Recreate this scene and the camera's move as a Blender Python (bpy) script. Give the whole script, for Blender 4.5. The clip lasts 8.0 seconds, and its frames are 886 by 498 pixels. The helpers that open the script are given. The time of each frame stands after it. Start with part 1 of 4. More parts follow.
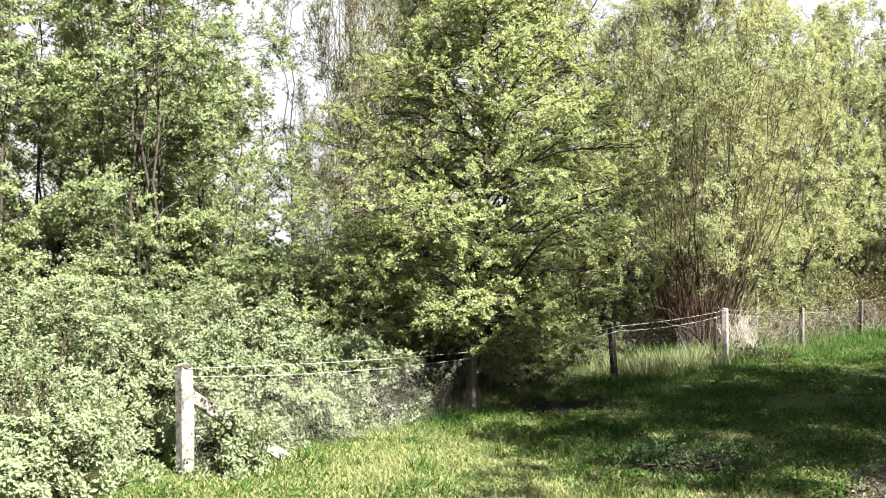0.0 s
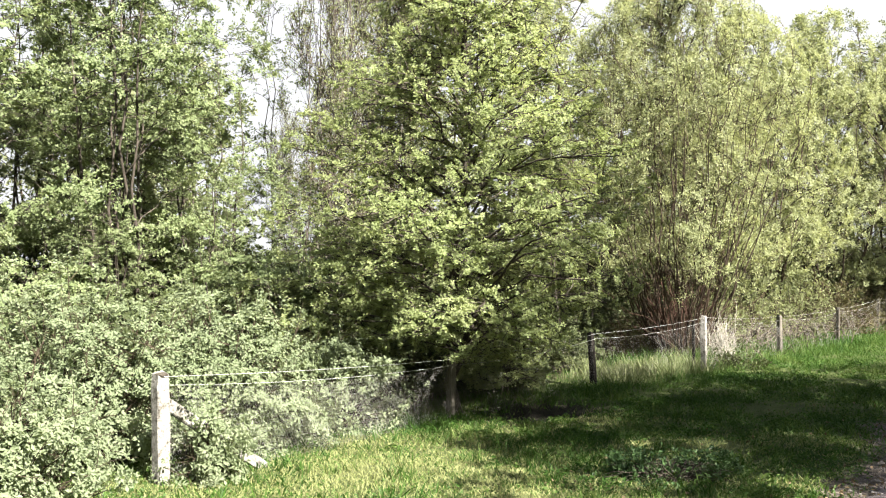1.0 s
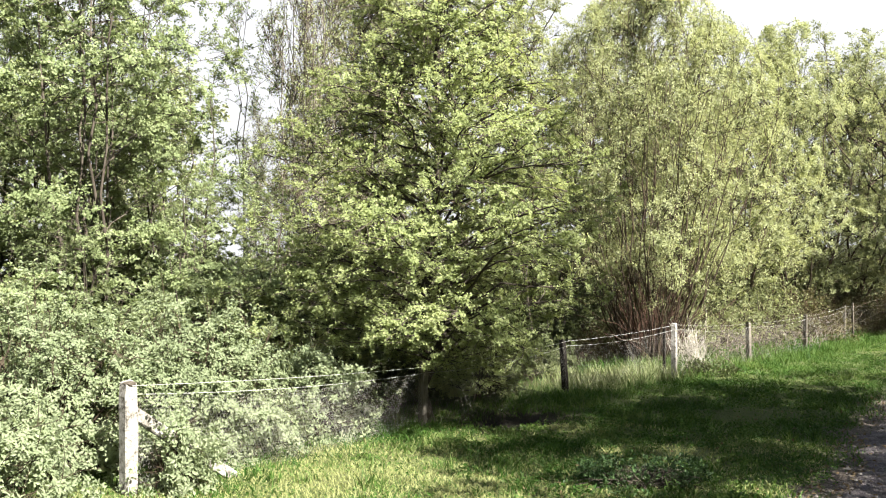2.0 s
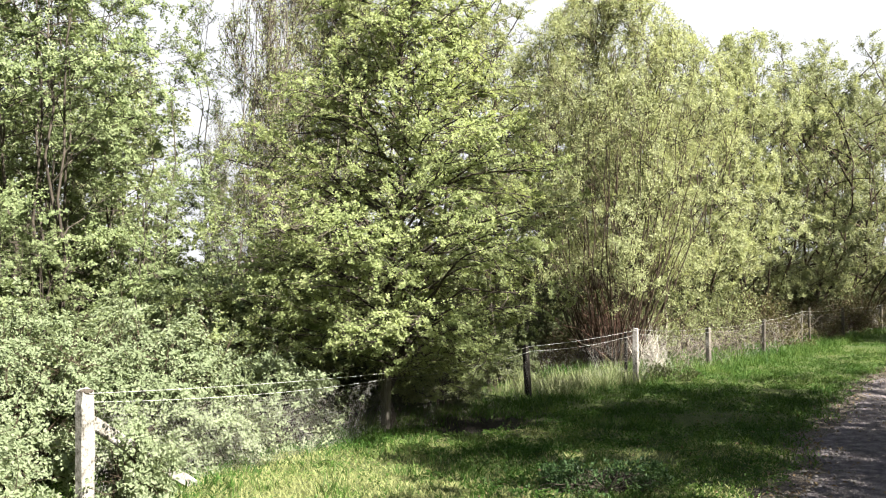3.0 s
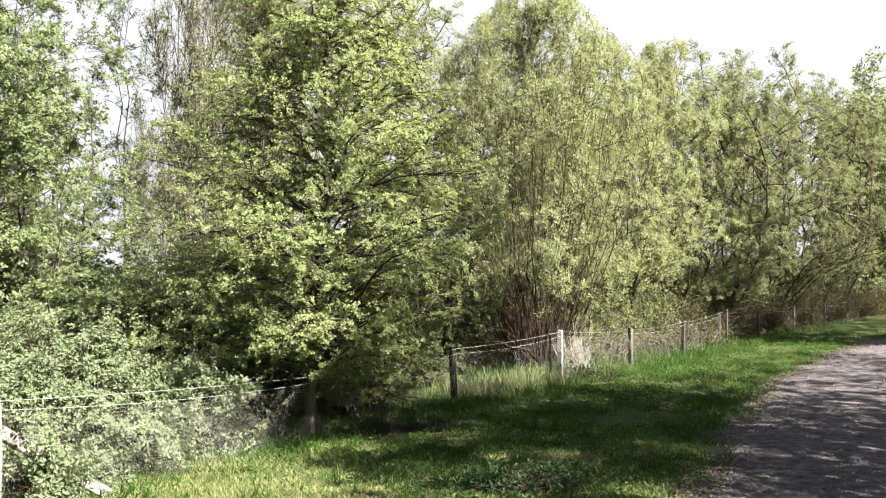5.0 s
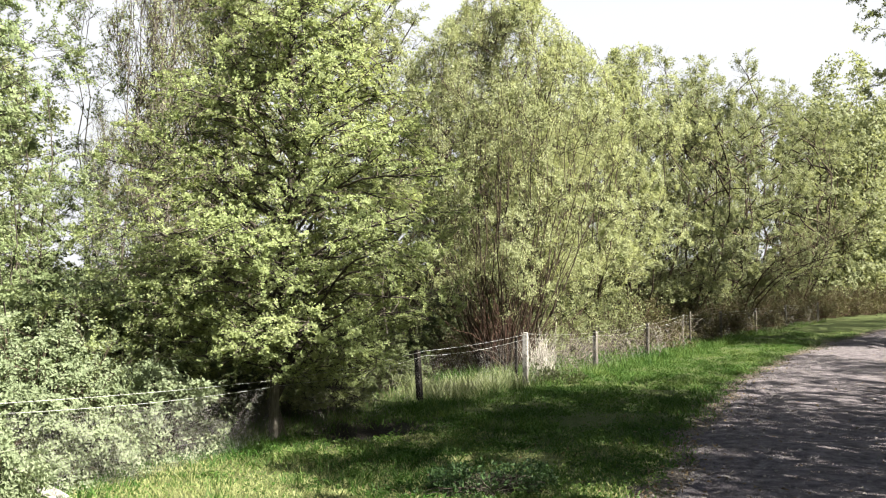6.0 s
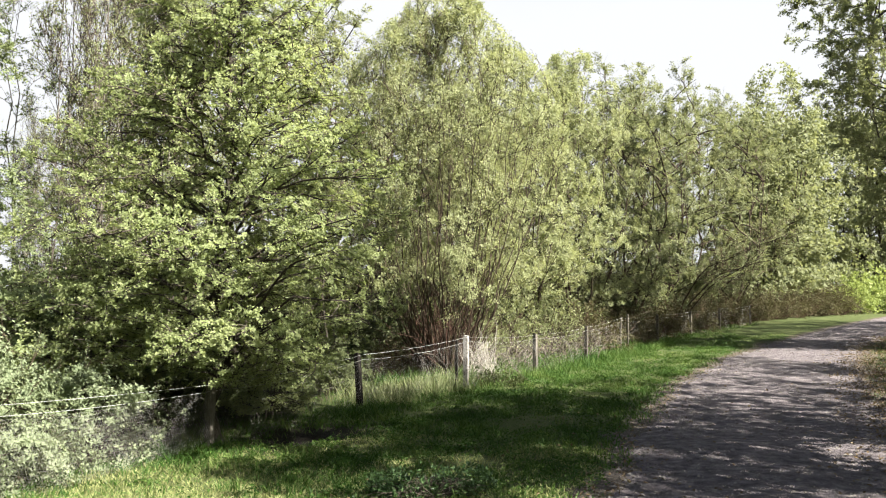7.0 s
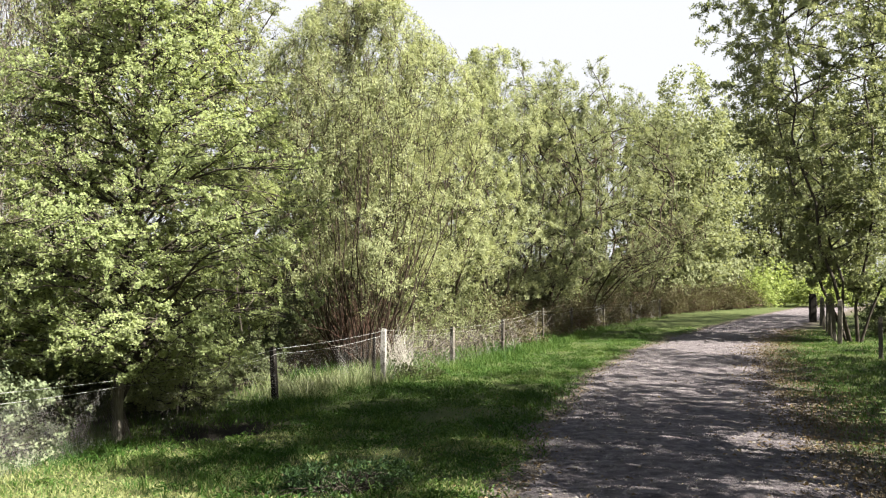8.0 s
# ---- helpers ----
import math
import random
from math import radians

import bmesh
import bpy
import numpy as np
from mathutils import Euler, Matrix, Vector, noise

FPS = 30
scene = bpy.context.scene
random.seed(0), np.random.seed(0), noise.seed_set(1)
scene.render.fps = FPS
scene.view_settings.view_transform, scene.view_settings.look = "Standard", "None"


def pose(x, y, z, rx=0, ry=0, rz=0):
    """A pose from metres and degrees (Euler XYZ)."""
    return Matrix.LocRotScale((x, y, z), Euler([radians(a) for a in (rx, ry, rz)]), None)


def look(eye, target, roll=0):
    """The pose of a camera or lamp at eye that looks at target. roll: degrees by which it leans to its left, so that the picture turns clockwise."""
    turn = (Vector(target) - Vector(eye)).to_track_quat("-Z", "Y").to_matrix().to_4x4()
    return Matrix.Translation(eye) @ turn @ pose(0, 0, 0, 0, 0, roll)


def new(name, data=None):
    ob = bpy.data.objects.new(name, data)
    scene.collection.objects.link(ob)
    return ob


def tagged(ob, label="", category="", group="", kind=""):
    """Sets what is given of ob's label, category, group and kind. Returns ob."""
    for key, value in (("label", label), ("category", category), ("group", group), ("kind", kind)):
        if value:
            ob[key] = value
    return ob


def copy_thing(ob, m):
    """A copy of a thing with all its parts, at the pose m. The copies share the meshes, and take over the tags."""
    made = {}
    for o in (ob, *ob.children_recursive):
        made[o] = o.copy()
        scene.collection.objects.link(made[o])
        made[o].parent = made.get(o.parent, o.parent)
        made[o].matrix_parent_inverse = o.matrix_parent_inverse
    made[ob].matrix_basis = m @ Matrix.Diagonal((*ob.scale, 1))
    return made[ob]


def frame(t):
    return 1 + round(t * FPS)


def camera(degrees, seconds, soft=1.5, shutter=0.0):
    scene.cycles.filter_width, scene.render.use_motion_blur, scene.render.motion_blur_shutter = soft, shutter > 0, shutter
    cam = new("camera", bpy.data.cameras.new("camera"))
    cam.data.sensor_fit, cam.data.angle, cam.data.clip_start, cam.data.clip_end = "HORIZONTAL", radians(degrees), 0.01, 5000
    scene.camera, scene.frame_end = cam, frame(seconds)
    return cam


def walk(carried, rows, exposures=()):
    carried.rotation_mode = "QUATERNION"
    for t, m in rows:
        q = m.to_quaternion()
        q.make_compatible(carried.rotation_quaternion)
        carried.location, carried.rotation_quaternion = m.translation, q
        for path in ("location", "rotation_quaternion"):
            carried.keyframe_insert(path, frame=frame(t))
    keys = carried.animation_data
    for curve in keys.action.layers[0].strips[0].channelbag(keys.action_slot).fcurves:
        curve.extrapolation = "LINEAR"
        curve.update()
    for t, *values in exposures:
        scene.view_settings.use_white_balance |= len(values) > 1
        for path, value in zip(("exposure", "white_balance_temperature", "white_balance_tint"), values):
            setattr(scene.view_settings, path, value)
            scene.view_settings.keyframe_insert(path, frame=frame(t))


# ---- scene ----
cam = camera(55.3, 8.0, soft=1.15)
PATH = [
    (0.0, 0.000, 0.000, 1.650, 90.60, 0.40, 0.00),
    (0.5, 0.022, -0.004, 1.657, 90.81, 0.36, -0.39),
    (1.0, 0.036, -0.010, 1.665, 91.02, 0.25, -1.18),
    (1.5, 0.043, -0.013, 1.671, 91.27, 0.19, -2.13),
    (3.0, 0.062, -0.012, 1.676, 91.84, 0.18, -5.39),
    (3.5, 0.065, -0.008, 1.674, 92.02, 0.16, -7.27),
    (4.0, 0.064, 0.000, 1.676, 92.02, 0.13, -8.54),
    (4.5, 0.076, 0.004, 1.674, 92.02, 0.17, -9.51),
    (6.0, 0.128, 0.011, 1.663, 92.22, 0.25, -12.42),
    (6.5, 0.138, 0.023, 1.660, 92.45, 0.21, -14.43),
    (7.0, 0.145, 0.035, 1.664, 92.41, 0.14, -16.37),
    (7.5, 0.150, 0.054, 1.667, 92.34, 0.05, -19.56),
    (8.0, 0.150, 0.070, 1.660, 91.96, -0.09, -21.94),
]
walk(cam, [(t, pose(x, y, z, rx, ry, rz)) for t, x, y, z, rx, ry, rz in PATH],
     exposures=[(0.0, 2.94), (1.5, 2.92), (3.0, 2.85), (4.5, 2.78), (6.0, 2.75), (8.0, 2.72)])

# ---- light: spring sun from the right, behind the trees that line the track ----
SUN_BEARING, SUN_HEIGHT = 138.0, 43.0
world = bpy.data.worlds.new("sky")
scene.world = world
world.use_nodes = True
wn, wl = world.node_tree.nodes, world.node_tree.links
sky = wn.new("ShaderNodeTexSky")
sky.sky_type, sky.sun_disc = "NISHITA", False
sky.sun_elevation, sky.sun_rotation = radians(SUN_HEIGHT), radians(SUN_BEARING)
sky.air_density, sky.dust_density, sky.ozone_density = 1.0, 2.0, 1.0
# white haze and thin cloud stand low round the horizon and thin out to clear blue overhead
wc, wt, wr, wm = wn.new("ShaderNodeTexCoord"), wn.new("ShaderNodeTexNoise"), wn.new("ShaderNodeMapRange"), wn.new("ShaderNodeMix")
wt.inputs["Scale"].default_value, wt.inputs["Detail"].default_value = 2.2, 5
wz, wa_ = wn.new("ShaderNodeSeparateXYZ"), wn.new("ShaderNodeMath")
wa_.operation = "MULTIPLY_ADD"
wa_.inputs[1].default_value = 0.35
wr.inputs["From Min"].default_value, wr.inputs["From Max"].default_value = 0.5, 0.95
wr.inputs["To Min"].default_value, wr.inputs["To Max"].default_value = 0.98, 0.1
wm.data_type = "RGBA"
wm.inputs["B"].default_value = (4.3, 4.36, 4.48, 1)
wl.new(wc.outputs["Generated"], wt.inputs["Vector"])
wl.new(wc.outputs["Generated"], wz.inputs["Vector"])
wl.new(wt.outputs["Fac"], wa_.inputs[0])
wl.new(wz.outputs["Z"], wa_.inputs[2])
wl.new(wa_.outputs[0], wr.inputs["Value"])
wl.new(wr.outputs["Result"], wm.inputs["Factor"])
wl.new(sky.outputs["Color"], wm.inputs["A"])
wl.new(wm.outputs["Result"], wn["Background"].inputs["Color"])
wn["Background"].inputs["Strength"].default_value = 0.035
sun = new("sun", bpy.data.lights.new("sun", "SUN"))
sun.data.energy, sun.data.angle, sun.data.color = 5.0, radians(0.55), (1.0, 0.95, 0.86)
b_, h_ = radians(SUN_BEARING), radians(SUN_HEIGHT)
sun.matrix_world = look((math.sin(b_) * math.cos(h_) * 60, math.cos(b_) * math.cos(h_) * 60, math.sin(h_) * 60), (0, 0, 0))

# ---- plan: s runs along the track, n across it to its right; the fence stands at n = -6.9 ----
HEAD = radians(45.9)
ES, EN = (math.sin(HEAD), math.cos(HEAD)), (math.cos(HEAD), -math.sin(HEAD))
GROUND = -0.15


def plan(s, n, z=GROUND):
    return Vector((s * ES[0] + n * EN[0], s * ES[1] + n * EN[1], z))


def to_sn(x, y):
    return x * ES[0] + y * ES[1], x * EN[0] + y * EN[1]


# ---- materials ----
def material(name):
    m = bpy.data.materials.new(name)
    m.use_nodes = True
    m.node_tree.nodes.clear()
    return m, m.node_tree.nodes, m.node_tree.links


def ramp(nodes, stops):
    r = nodes.new("ShaderNodeValToRGB")
    e = r.color_ramp.elements
    while len(e) < len(stops):
        e.new(0.5)
    for el, (at, c) in zip(e, stops):
        el.position, el.color = at, (*c, 1)
    return r


def noise_node(nodes, links, scale, detail=4, rough=0.55, coord="Object"):
    tc = nodes.new("ShaderNodeTexCoord")
    n = nodes.new("ShaderNodeTexNoise")
    n.inputs["Scale"].default_value, n.inputs["Detail"].default_value, n.inputs["Roughness"].default_value = scale, detail, rough
    links.new(tc.outputs[coord], n.inputs["Vector"])
    return n


def leaf_material(name, dark, mid, light, through_it=0.35, gloss=0.58, scale=1.3):
    """Thin leaves: each takes its own shade, drifting over the crown; some light passes through."""
    m, nodes, links = material(name)
    geo = nodes.new("ShaderNodeNewGeometry")
    n = noise_node(nodes, links, scale, 2)
    mix = nodes.new("ShaderNodeMath")
    mix.operation = "MULTIPLY_ADD"
    links.new(geo.outputs["Random Per Island"], mix.inputs[0])
    mix.inputs[1].default_value = 0.42
    add = nodes.new("ShaderNodeMath")
    add.operation = "MULTIPLY_ADD"
    links.new(n.outputs["Fac"], add.inputs[0])
    add.inputs[1].default_value, add.inputs[2].default_value = 1.0, -0.21
    links.new(add.outputs[0], mix.inputs[2])
    r = ramp(nodes, [(0.05, dark), (0.5, mid), (0.95, light)])
    links.new(mix.outputs[0], r.inputs["Fac"])
    p = nodes.new("ShaderNodeBsdfPrincipled")
    p.inputs["Roughness"].default_value = gloss
    p.inputs["Specular IOR Level"].default_value = 0.14
    links.new(r.outputs["Color"], p.inputs["Base Color"])
    t = nodes.new("ShaderNodeBsdfTranslucent")
    warm = nodes.new("ShaderNodeMix")
    warm.data_type, warm.blend_type = "RGBA", "MULTIPLY"
    warm.inputs["Factor"].default_value = 1.0
    links.new(r.outputs["Color"], warm.inputs["A"])
    warm.inputs["B"].default_value = (1.15, 1.12, 0.8, 1)
    links.new(warm.outputs["Result"], t.inputs["Color"])
    ms = nodes.new("ShaderNodeMixShader")
    ms.inputs["Fac"].default_value = through_it
    links.new(p.outputs[0], ms.inputs[1])
    links.new(t.outputs[0], ms.inputs[2])
    out = nodes.new("ShaderNodeOutputMaterial")
    links.new(ms.outputs[0], out.inputs["Surface"])
    return m


def rough_material(name, stops, scale, fine=None, roughness=0.85, bump=0.3, metal=0.0, stretch=None, depth=0.02):
    """Matte surface with two scales of noise and fine relief."""
    m, nodes, links = material(name)
    big = noise_node(nodes, links, scale, 5, 0.6)
    small = noise_node(nodes, links, fine or scale * 9, 6, 0.7)
    if stretch:
        for n in (big, small):
            mp = nodes.new("ShaderNodeMapping")
            mp.inputs["Scale"].default_value = stretch
            links.new(n.inputs["Vector"].links[0].from_socket, mp.inputs["Vector"])
            links.new(mp.outputs["Vector"], n.inputs["Vector"])
    mixn = nodes.new("ShaderNodeMath")
    mixn.operation = "MULTIPLY_ADD"
    links.new(small.outputs["Fac"], mixn.inputs[0])
    mixn.inputs[1].default_value = 0.5
    half = nodes.new("ShaderNodeMath")
    half.operation = "MULTIPLY"
    half.inputs[1].default_value = 0.5
    links.new(big.outputs["Fac"], half.inputs[0])
    links.new(half.outputs[0], mixn.inputs[2])
    r = ramp(nodes, stops)
    links.new(mixn.outputs[0], r.inputs["Fac"])
    p = nodes.new("ShaderNodeBsdfPrincipled")
    p.inputs["Roughness"].default_value, p.inputs["Metallic"].default_value = roughness, metal
    p.inputs["Specular IOR Level"].default_value = 0.12
    links.new(r.outputs["Color"], p.inputs["Base Color"])
    bp = nodes.new("ShaderNodeBump")
    bp.inputs["Strength"].default_value, bp.inputs["Distance"].default_value = bump, depth
    links.new(small.outputs["Fac"], bp.inputs["Height"])
    links.new(bp.outputs["Normal"], p.inputs["Normal"])
    out = nodes.new("ShaderNodeOutputMaterial")
    links.new(p.outputs[0], out.inputs["Surface"])
    return m


LEAF_HAW = leaf_material("hawthorn_leaf", (0.15, 0.191, 0.076), (0.238, 0.279, 0.126), (0.302, 0.334, 0.173), 0.55)
LEAF_WILLOW = leaf_material("willow_leaf", (0.158, 0.178, 0.09), (0.235, 0.26, 0.138), (0.3, 0.32, 0.186), 0.52)
LEAF_BUSH = leaf_material("bramble_leaf", (0.13, 0.164, 0.088), (0.18, 0.216, 0.128), (0.232, 0.262, 0.168), 0.5)
LEAF_ALDER = leaf_material("alder_leaf", (0.095, 0.13, 0.057), (0.165, 0.203, 0.098), (0.23, 0.262, 0.148), 0.48)
LEAF_GREY = leaf_material("sallow_leaf", (0.095, 0.11, 0.055), (0.162, 0.181, 0.094), (0.225, 0.24, 0.138), 0.5)
# darker than plain leaf green: shade of undergrowth and crowns is put in
LEAF_DARK = leaf_material("dark_shaded_leaf", (0.027, 0.036, 0.0145), (0.056, 0.069, 0.03), (0.104, 0.117, 0.055), 0.36)
LEAF_TRACK = leaf_material("birch_leaf", (0.09, 0.108, 0.052), (0.185, 0.208, 0.104), (0.3, 0.318, 0.178), 0.5)
LEAF_BROWN = leaf_material("bronze_bramble_leaf", (0.03, 0.027, 0.013), (0.058, 0.054, 0.025), (0.115, 0.108, 0.056), 0.35)
LEAF_LIME = leaf_material("fresh_leaf", (0.11, 0.15, 0.04), (0.21, 0.26, 0.085), (0.31, 0.35, 0.14), 0.45)
LEAF_WEED = leaf_material("dock_leaf", (0.0216, 0.0432, 0.018), (0.0432, 0.0792, 0.0288), (0.0864, 0.1296, 0.0576), 0.25, 0.35)
BARK = rough_material("grey_brown_bark", [(0.3, (0.0144, 0.0115, 0.0086)), (0.5, (0.0432, 0.036, 0.0288)), (0.72, (0.0936, 0.0828, 0.0648))], 6, 60, 0.9, 0.6, stretch=(1, 1, 0.25))
BARK_GREY = rough_material("pale_grey_bark", [(0.3, (0.03, 0.026, 0.02)), (0.5, (0.09, 0.08, 0.066)), (0.72, (0.22, 0.2, 0.17))], 6, 60, 0.9, 0.6, stretch=(1, 1, 0.25))
BARK_WARM = rough_material("brown_twig_bark", [(0.34, (0.0115, 0.0079, 0.0058)), (0.52, (0.036, 0.0266, 0.018)), (0.7, (0.0864, 0.0684, 0.0468))], 5, 50, 0.85, 0.4, stretch=(1, 1, 0.3))
TWIG_GREEN = rough_material("olive_young_twig", [(0.3, (0.0432, 0.0432, 0.018)), (0.55, (0.0936, 0.09, 0.0396)), (0.75, (0.144, 0.1368, 0.072))], 5, 50, 0.8, 0.3)
TWIG_RED = rough_material("reddish_brown_twig", [(0.32, (0.02, 0.011, 0.008)), (0.52, (0.062, 0.036, 0.026)), (0.7, (0.13, 0.085, 0.062))], 5, 50, 0.85, 0.3)
TWIG_DEAD = rough_material("bleached_dead_twig", [(0.3, (0.2, 0.18, 0.15)), (0.6, (0.36, 0.34, 0.29)), (0.8, (0.5, 0.47, 0.42))], 5, 40, 0.9, 0.3)
SOIL = rough_material("turf_soil", [(0.3, (0.0216, 0.0302, 0.0086)), (0.5, (0.0432, 0.0562, 0.0173)), (0.7, (0.0792, 0.0828, 0.036))], 0.9, 14, 0.95, 0.8, depth=0.05)


def wood_floor_mix(mat):
    """Under the trees past the fence the turf gives way to brown leaf mould."""
    nodes, links = mat.node_tree.nodes, mat.node_tree.links
    p = next(n for n in nodes if n.type == "BSDF_PRINCIPLED")
    turf = p.inputs["Base Color"].links[0].from_socket
    tc, dot = nodes.new("ShaderNodeTexCoord"), nodes.new("ShaderNodeVectorMath")
    dot.operation = "DOT_PRODUCT"
    dot.inputs[1].default_value = (EN[0], EN[1], 0)
    links.new(tc.outputs["Object"], dot.inputs[0])
    wob = noise_node(nodes, links, 1.1, 4)
    add = nodes.new("ShaderNodeMath")
    add.operation = "MULTIPLY_ADD"
    links.new(wob.outputs["Fac"], add.inputs[0])
    add.inputs[1].default_value = 2.2
    links.new(dot.outputs["Value"], add.inputs[2])
    edge = nodes.new("ShaderNodeMapRange")
    edge.inputs["From Min"].default_value, edge.inputs["From Max"].default_value = -7.5, -6.6
    edge.inputs["To Min"].default_value, edge.inputs["To Max"].default_value = 1.0, 0.0
    links.new(add.outputs[0], edge.inputs["Value"])
    mould = ramp(nodes, [(0.35, (0.0144, 0.0115, 0.0072)), (0.6, (0.0396, 0.0302, 0.018)), (0.75, (0.0792, 0.0612, 0.036))])
    links.new(noise_node(nodes, links, 16, 6, 0.7).outputs["Fac"], mould.inputs["Fac"])
    mix = nodes.new("ShaderNodeMix")
    mix.data_type = "RGBA"
    links.new(edge.outputs["Result"], mix.inputs["Factor"])
    links.new(turf, mix.inputs["A"])
    links.new(mould.outputs["Color"], mix.inputs["B"])
    # trodden earth fringes the track
    bare = nodes.new("ShaderNodeAttribute")
    bare.attribute_name = "bare_earth"
    spots = nodes.new("ShaderNodeMath")
    spots.operation = "MULTIPLY_ADD"
    links.new(noise_node(nodes, links, 3.5, 6, 0.65).outputs["Fac"], spots.inputs[0])
    spots.inputs[1].default_value = 1.6
    links.new(bare.outputs["Fac"], spots.inputs[2])
    soft = nodes.new("ShaderNodeMapRange")
    soft.inputs["From Min"].default_value, soft.inputs["From Max"].default_value = 1.15, 1.55
    links.new(spots.outputs[0], soft.inputs["Value"])
    earth = ramp(nodes, [(0.36, (0.0252, 0.0202, 0.0158)), (0.5, (0.0648, 0.054, 0.0446)), (0.64, (0.1368, 0.1152, 0.0936))])
    links.new(noise_node(nodes, links, 30, 6, 0.7).outputs["Fac"], earth.inputs["Fac"])
    mix2 = nodes.new("ShaderNodeMix")
    mix2.data_type = "RGBA"
    links.new(soft.outputs["Result"], mix2.inputs["Factor"])
    links.new(mix.outputs["Result"], mix2.inputs["A"])
    links.new(earth.outputs["Color"], mix2.inputs["B"])
    # earth painted near black for the deep shade beside the hawthorn
    shade_mask = nodes.new("ShaderNodeAttribute")
    shade_mask.attribute_name = "painted_shade"
    shade_earth = ramp(nodes, [(0.36, (0.004, 0.0034, 0.0028)), (0.64, (0.013, 0.011, 0.008))])
    links.new(noise_node(nodes, links, 22, 6, 0.7).outputs["Fac"], shade_earth.inputs["Fac"])
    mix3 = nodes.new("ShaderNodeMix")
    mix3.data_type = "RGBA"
    links.new(shade_mask.outputs["Fac"], mix3.inputs["Factor"])
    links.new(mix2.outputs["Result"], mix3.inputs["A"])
    links.new(shade_earth.outputs["Color"], mix3.inputs["B"])
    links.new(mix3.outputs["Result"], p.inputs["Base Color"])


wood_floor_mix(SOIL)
GRASS = leaf_material("grass_blade", (0.011, 0.036, 0.0045), (0.036, 0.077, 0.0125), (0.135, 0.172, 0.054), 0.35, 0.55, 0.9)
STRAW = leaf_material("dry_tall_grass", (0.06, 0.085, 0.03), (0.13, 0.15, 0.068), (0.23, 0.232, 0.14), 0.3, 0.6, 2.5)
GRIT = rough_material("trodden_track_grit", [(0.36, (0.026, 0.022, 0.024)), (0.5, (0.1, 0.087, 0.091)), (0.64, (0.22, 0.195, 0.195))], 7.0, 75, 0.95, 1.0, depth=0.04)
STONE = rough_material("track_pebble", [(0.3, (0.0648, 0.0576, 0.0504)), (0.5, (0.1296, 0.1188, 0.108)), (0.7, (0.216, 0.2016, 0.1872))], 9, 60, 0.9, 0.3)
LITTER = leaf_material("fallen_leaf", (0.036, 0.0252, 0.013), (0.1008, 0.072, 0.0396), (0.2448, 0.2016, 0.1296), 0.15, 0.7, 2.0)
CONCRETE = rough_material("weathered_concrete", [(0.4, (0.05, 0.045, 0.036)), (0.48, (0.145, 0.137, 0.122)), (0.6, (0.25, 0.242, 0.225))], 11, 45, 0.9, 0.6, depth=0.012)
POST_WOOD = rough_material("weathered_post_wood", [(0.36, (0.022, 0.019, 0.015)), (0.5, (0.07, 0.062, 0.051)), (0.66, (0.15, 0.138, 0.118))], 8, 60, 0.9, 0.5, stretch=(1, 1, 0.15), depth=0.01)
WIRE = rough_material("galvanised_wire", [(0.3, (0.22, 0.22, 0.21)), (0.7, (0.42, 0.42, 0.4))], 20, 90, 0.6, 0.1, 0.15)
DARK_POST = rough_material("dark_rotten_post", [(0.36, (0.006, 0.005, 0.004)), (0.5, (0.014, 0.012, 0.01)), (0.66, (0.034, 0.03, 0.026))], 8, 60, 0.9, 0.5, stretch=(1, 1, 0.15), depth=0.01)
# dry grass tone, raised to carry the sunlight of the verge corner
DRY_LIT = leaf_material("dry_sunlit_grass", (0.145, 0.162, 0.064), (0.193, 0.208, 0.09), (0.245, 0.246, 0.122), 0.35, 0.6, 1.5)
NET = rough_material("rusted_netting_wire", [(0.3, (0.1, 0.095, 0.09)), (0.7, (0.24, 0.23, 0.215))], 20, 90, 0.7, 0.1, 0.2)


# ---- mesh helpers ----
def mesh_object(name, verts, faces, mat, parent=None, label="", smooth=False):
    """verts (n, 3); faces: one array (m, k) or a list of such arrays."""
    faces = faces if isinstance(faces, list) else [faces]
    verts = np.asarray(verts, dtype=np.float32)
    me = bpy.data.meshes.new(name)
    me.vertices.add(len(verts))
    me.vertices.foreach_set("co", verts.ravel())
    loops = np.concatenate([np.asarray(f, dtype=np.int32).ravel() for f in faces])
    counts = np.concatenate([np.full(len(f), np.asarray(f).shape[1], dtype=np.int32) for f in faces])
    me.loops.add(len(loops))
    me.loops.foreach_set("vertex_index", loops)
    me.polygons.add(len(counts))
    me.polygons.foreach_set("loop_start", np.concatenate([[0], np.cumsum(counts)[:-1]]).astype(np.int32))
    me.polygons.foreach_set("use_smooth", np.full(len(counts), smooth, dtype=bool))
    me.update(calc_edges=True)
    me.validate()
    me.materials.append(mat)
    ob = new(name, me)
    if parent:
        ob.parent = parent
    return tagged(ob, label)


def part(name, bm, mat, parent, label=""):
    me = bpy.data.meshes.new(name)
    bm.to_mesh(me)
    bm.free()
    me.materials.append(mat)
    ob = new(name, me)
    ob.parent = parent
    return tagged(ob, label)


def thing(name, at, label, category, group=""):
    ob = new(name)
    ob.location = at
    ob.empty_display_size = 0.2
    return tagged(ob, label, category, group)


def unit(v):
    return v / np.maximum(np.linalg.norm(v, axis=-1, keepdims=True), 1e-9)


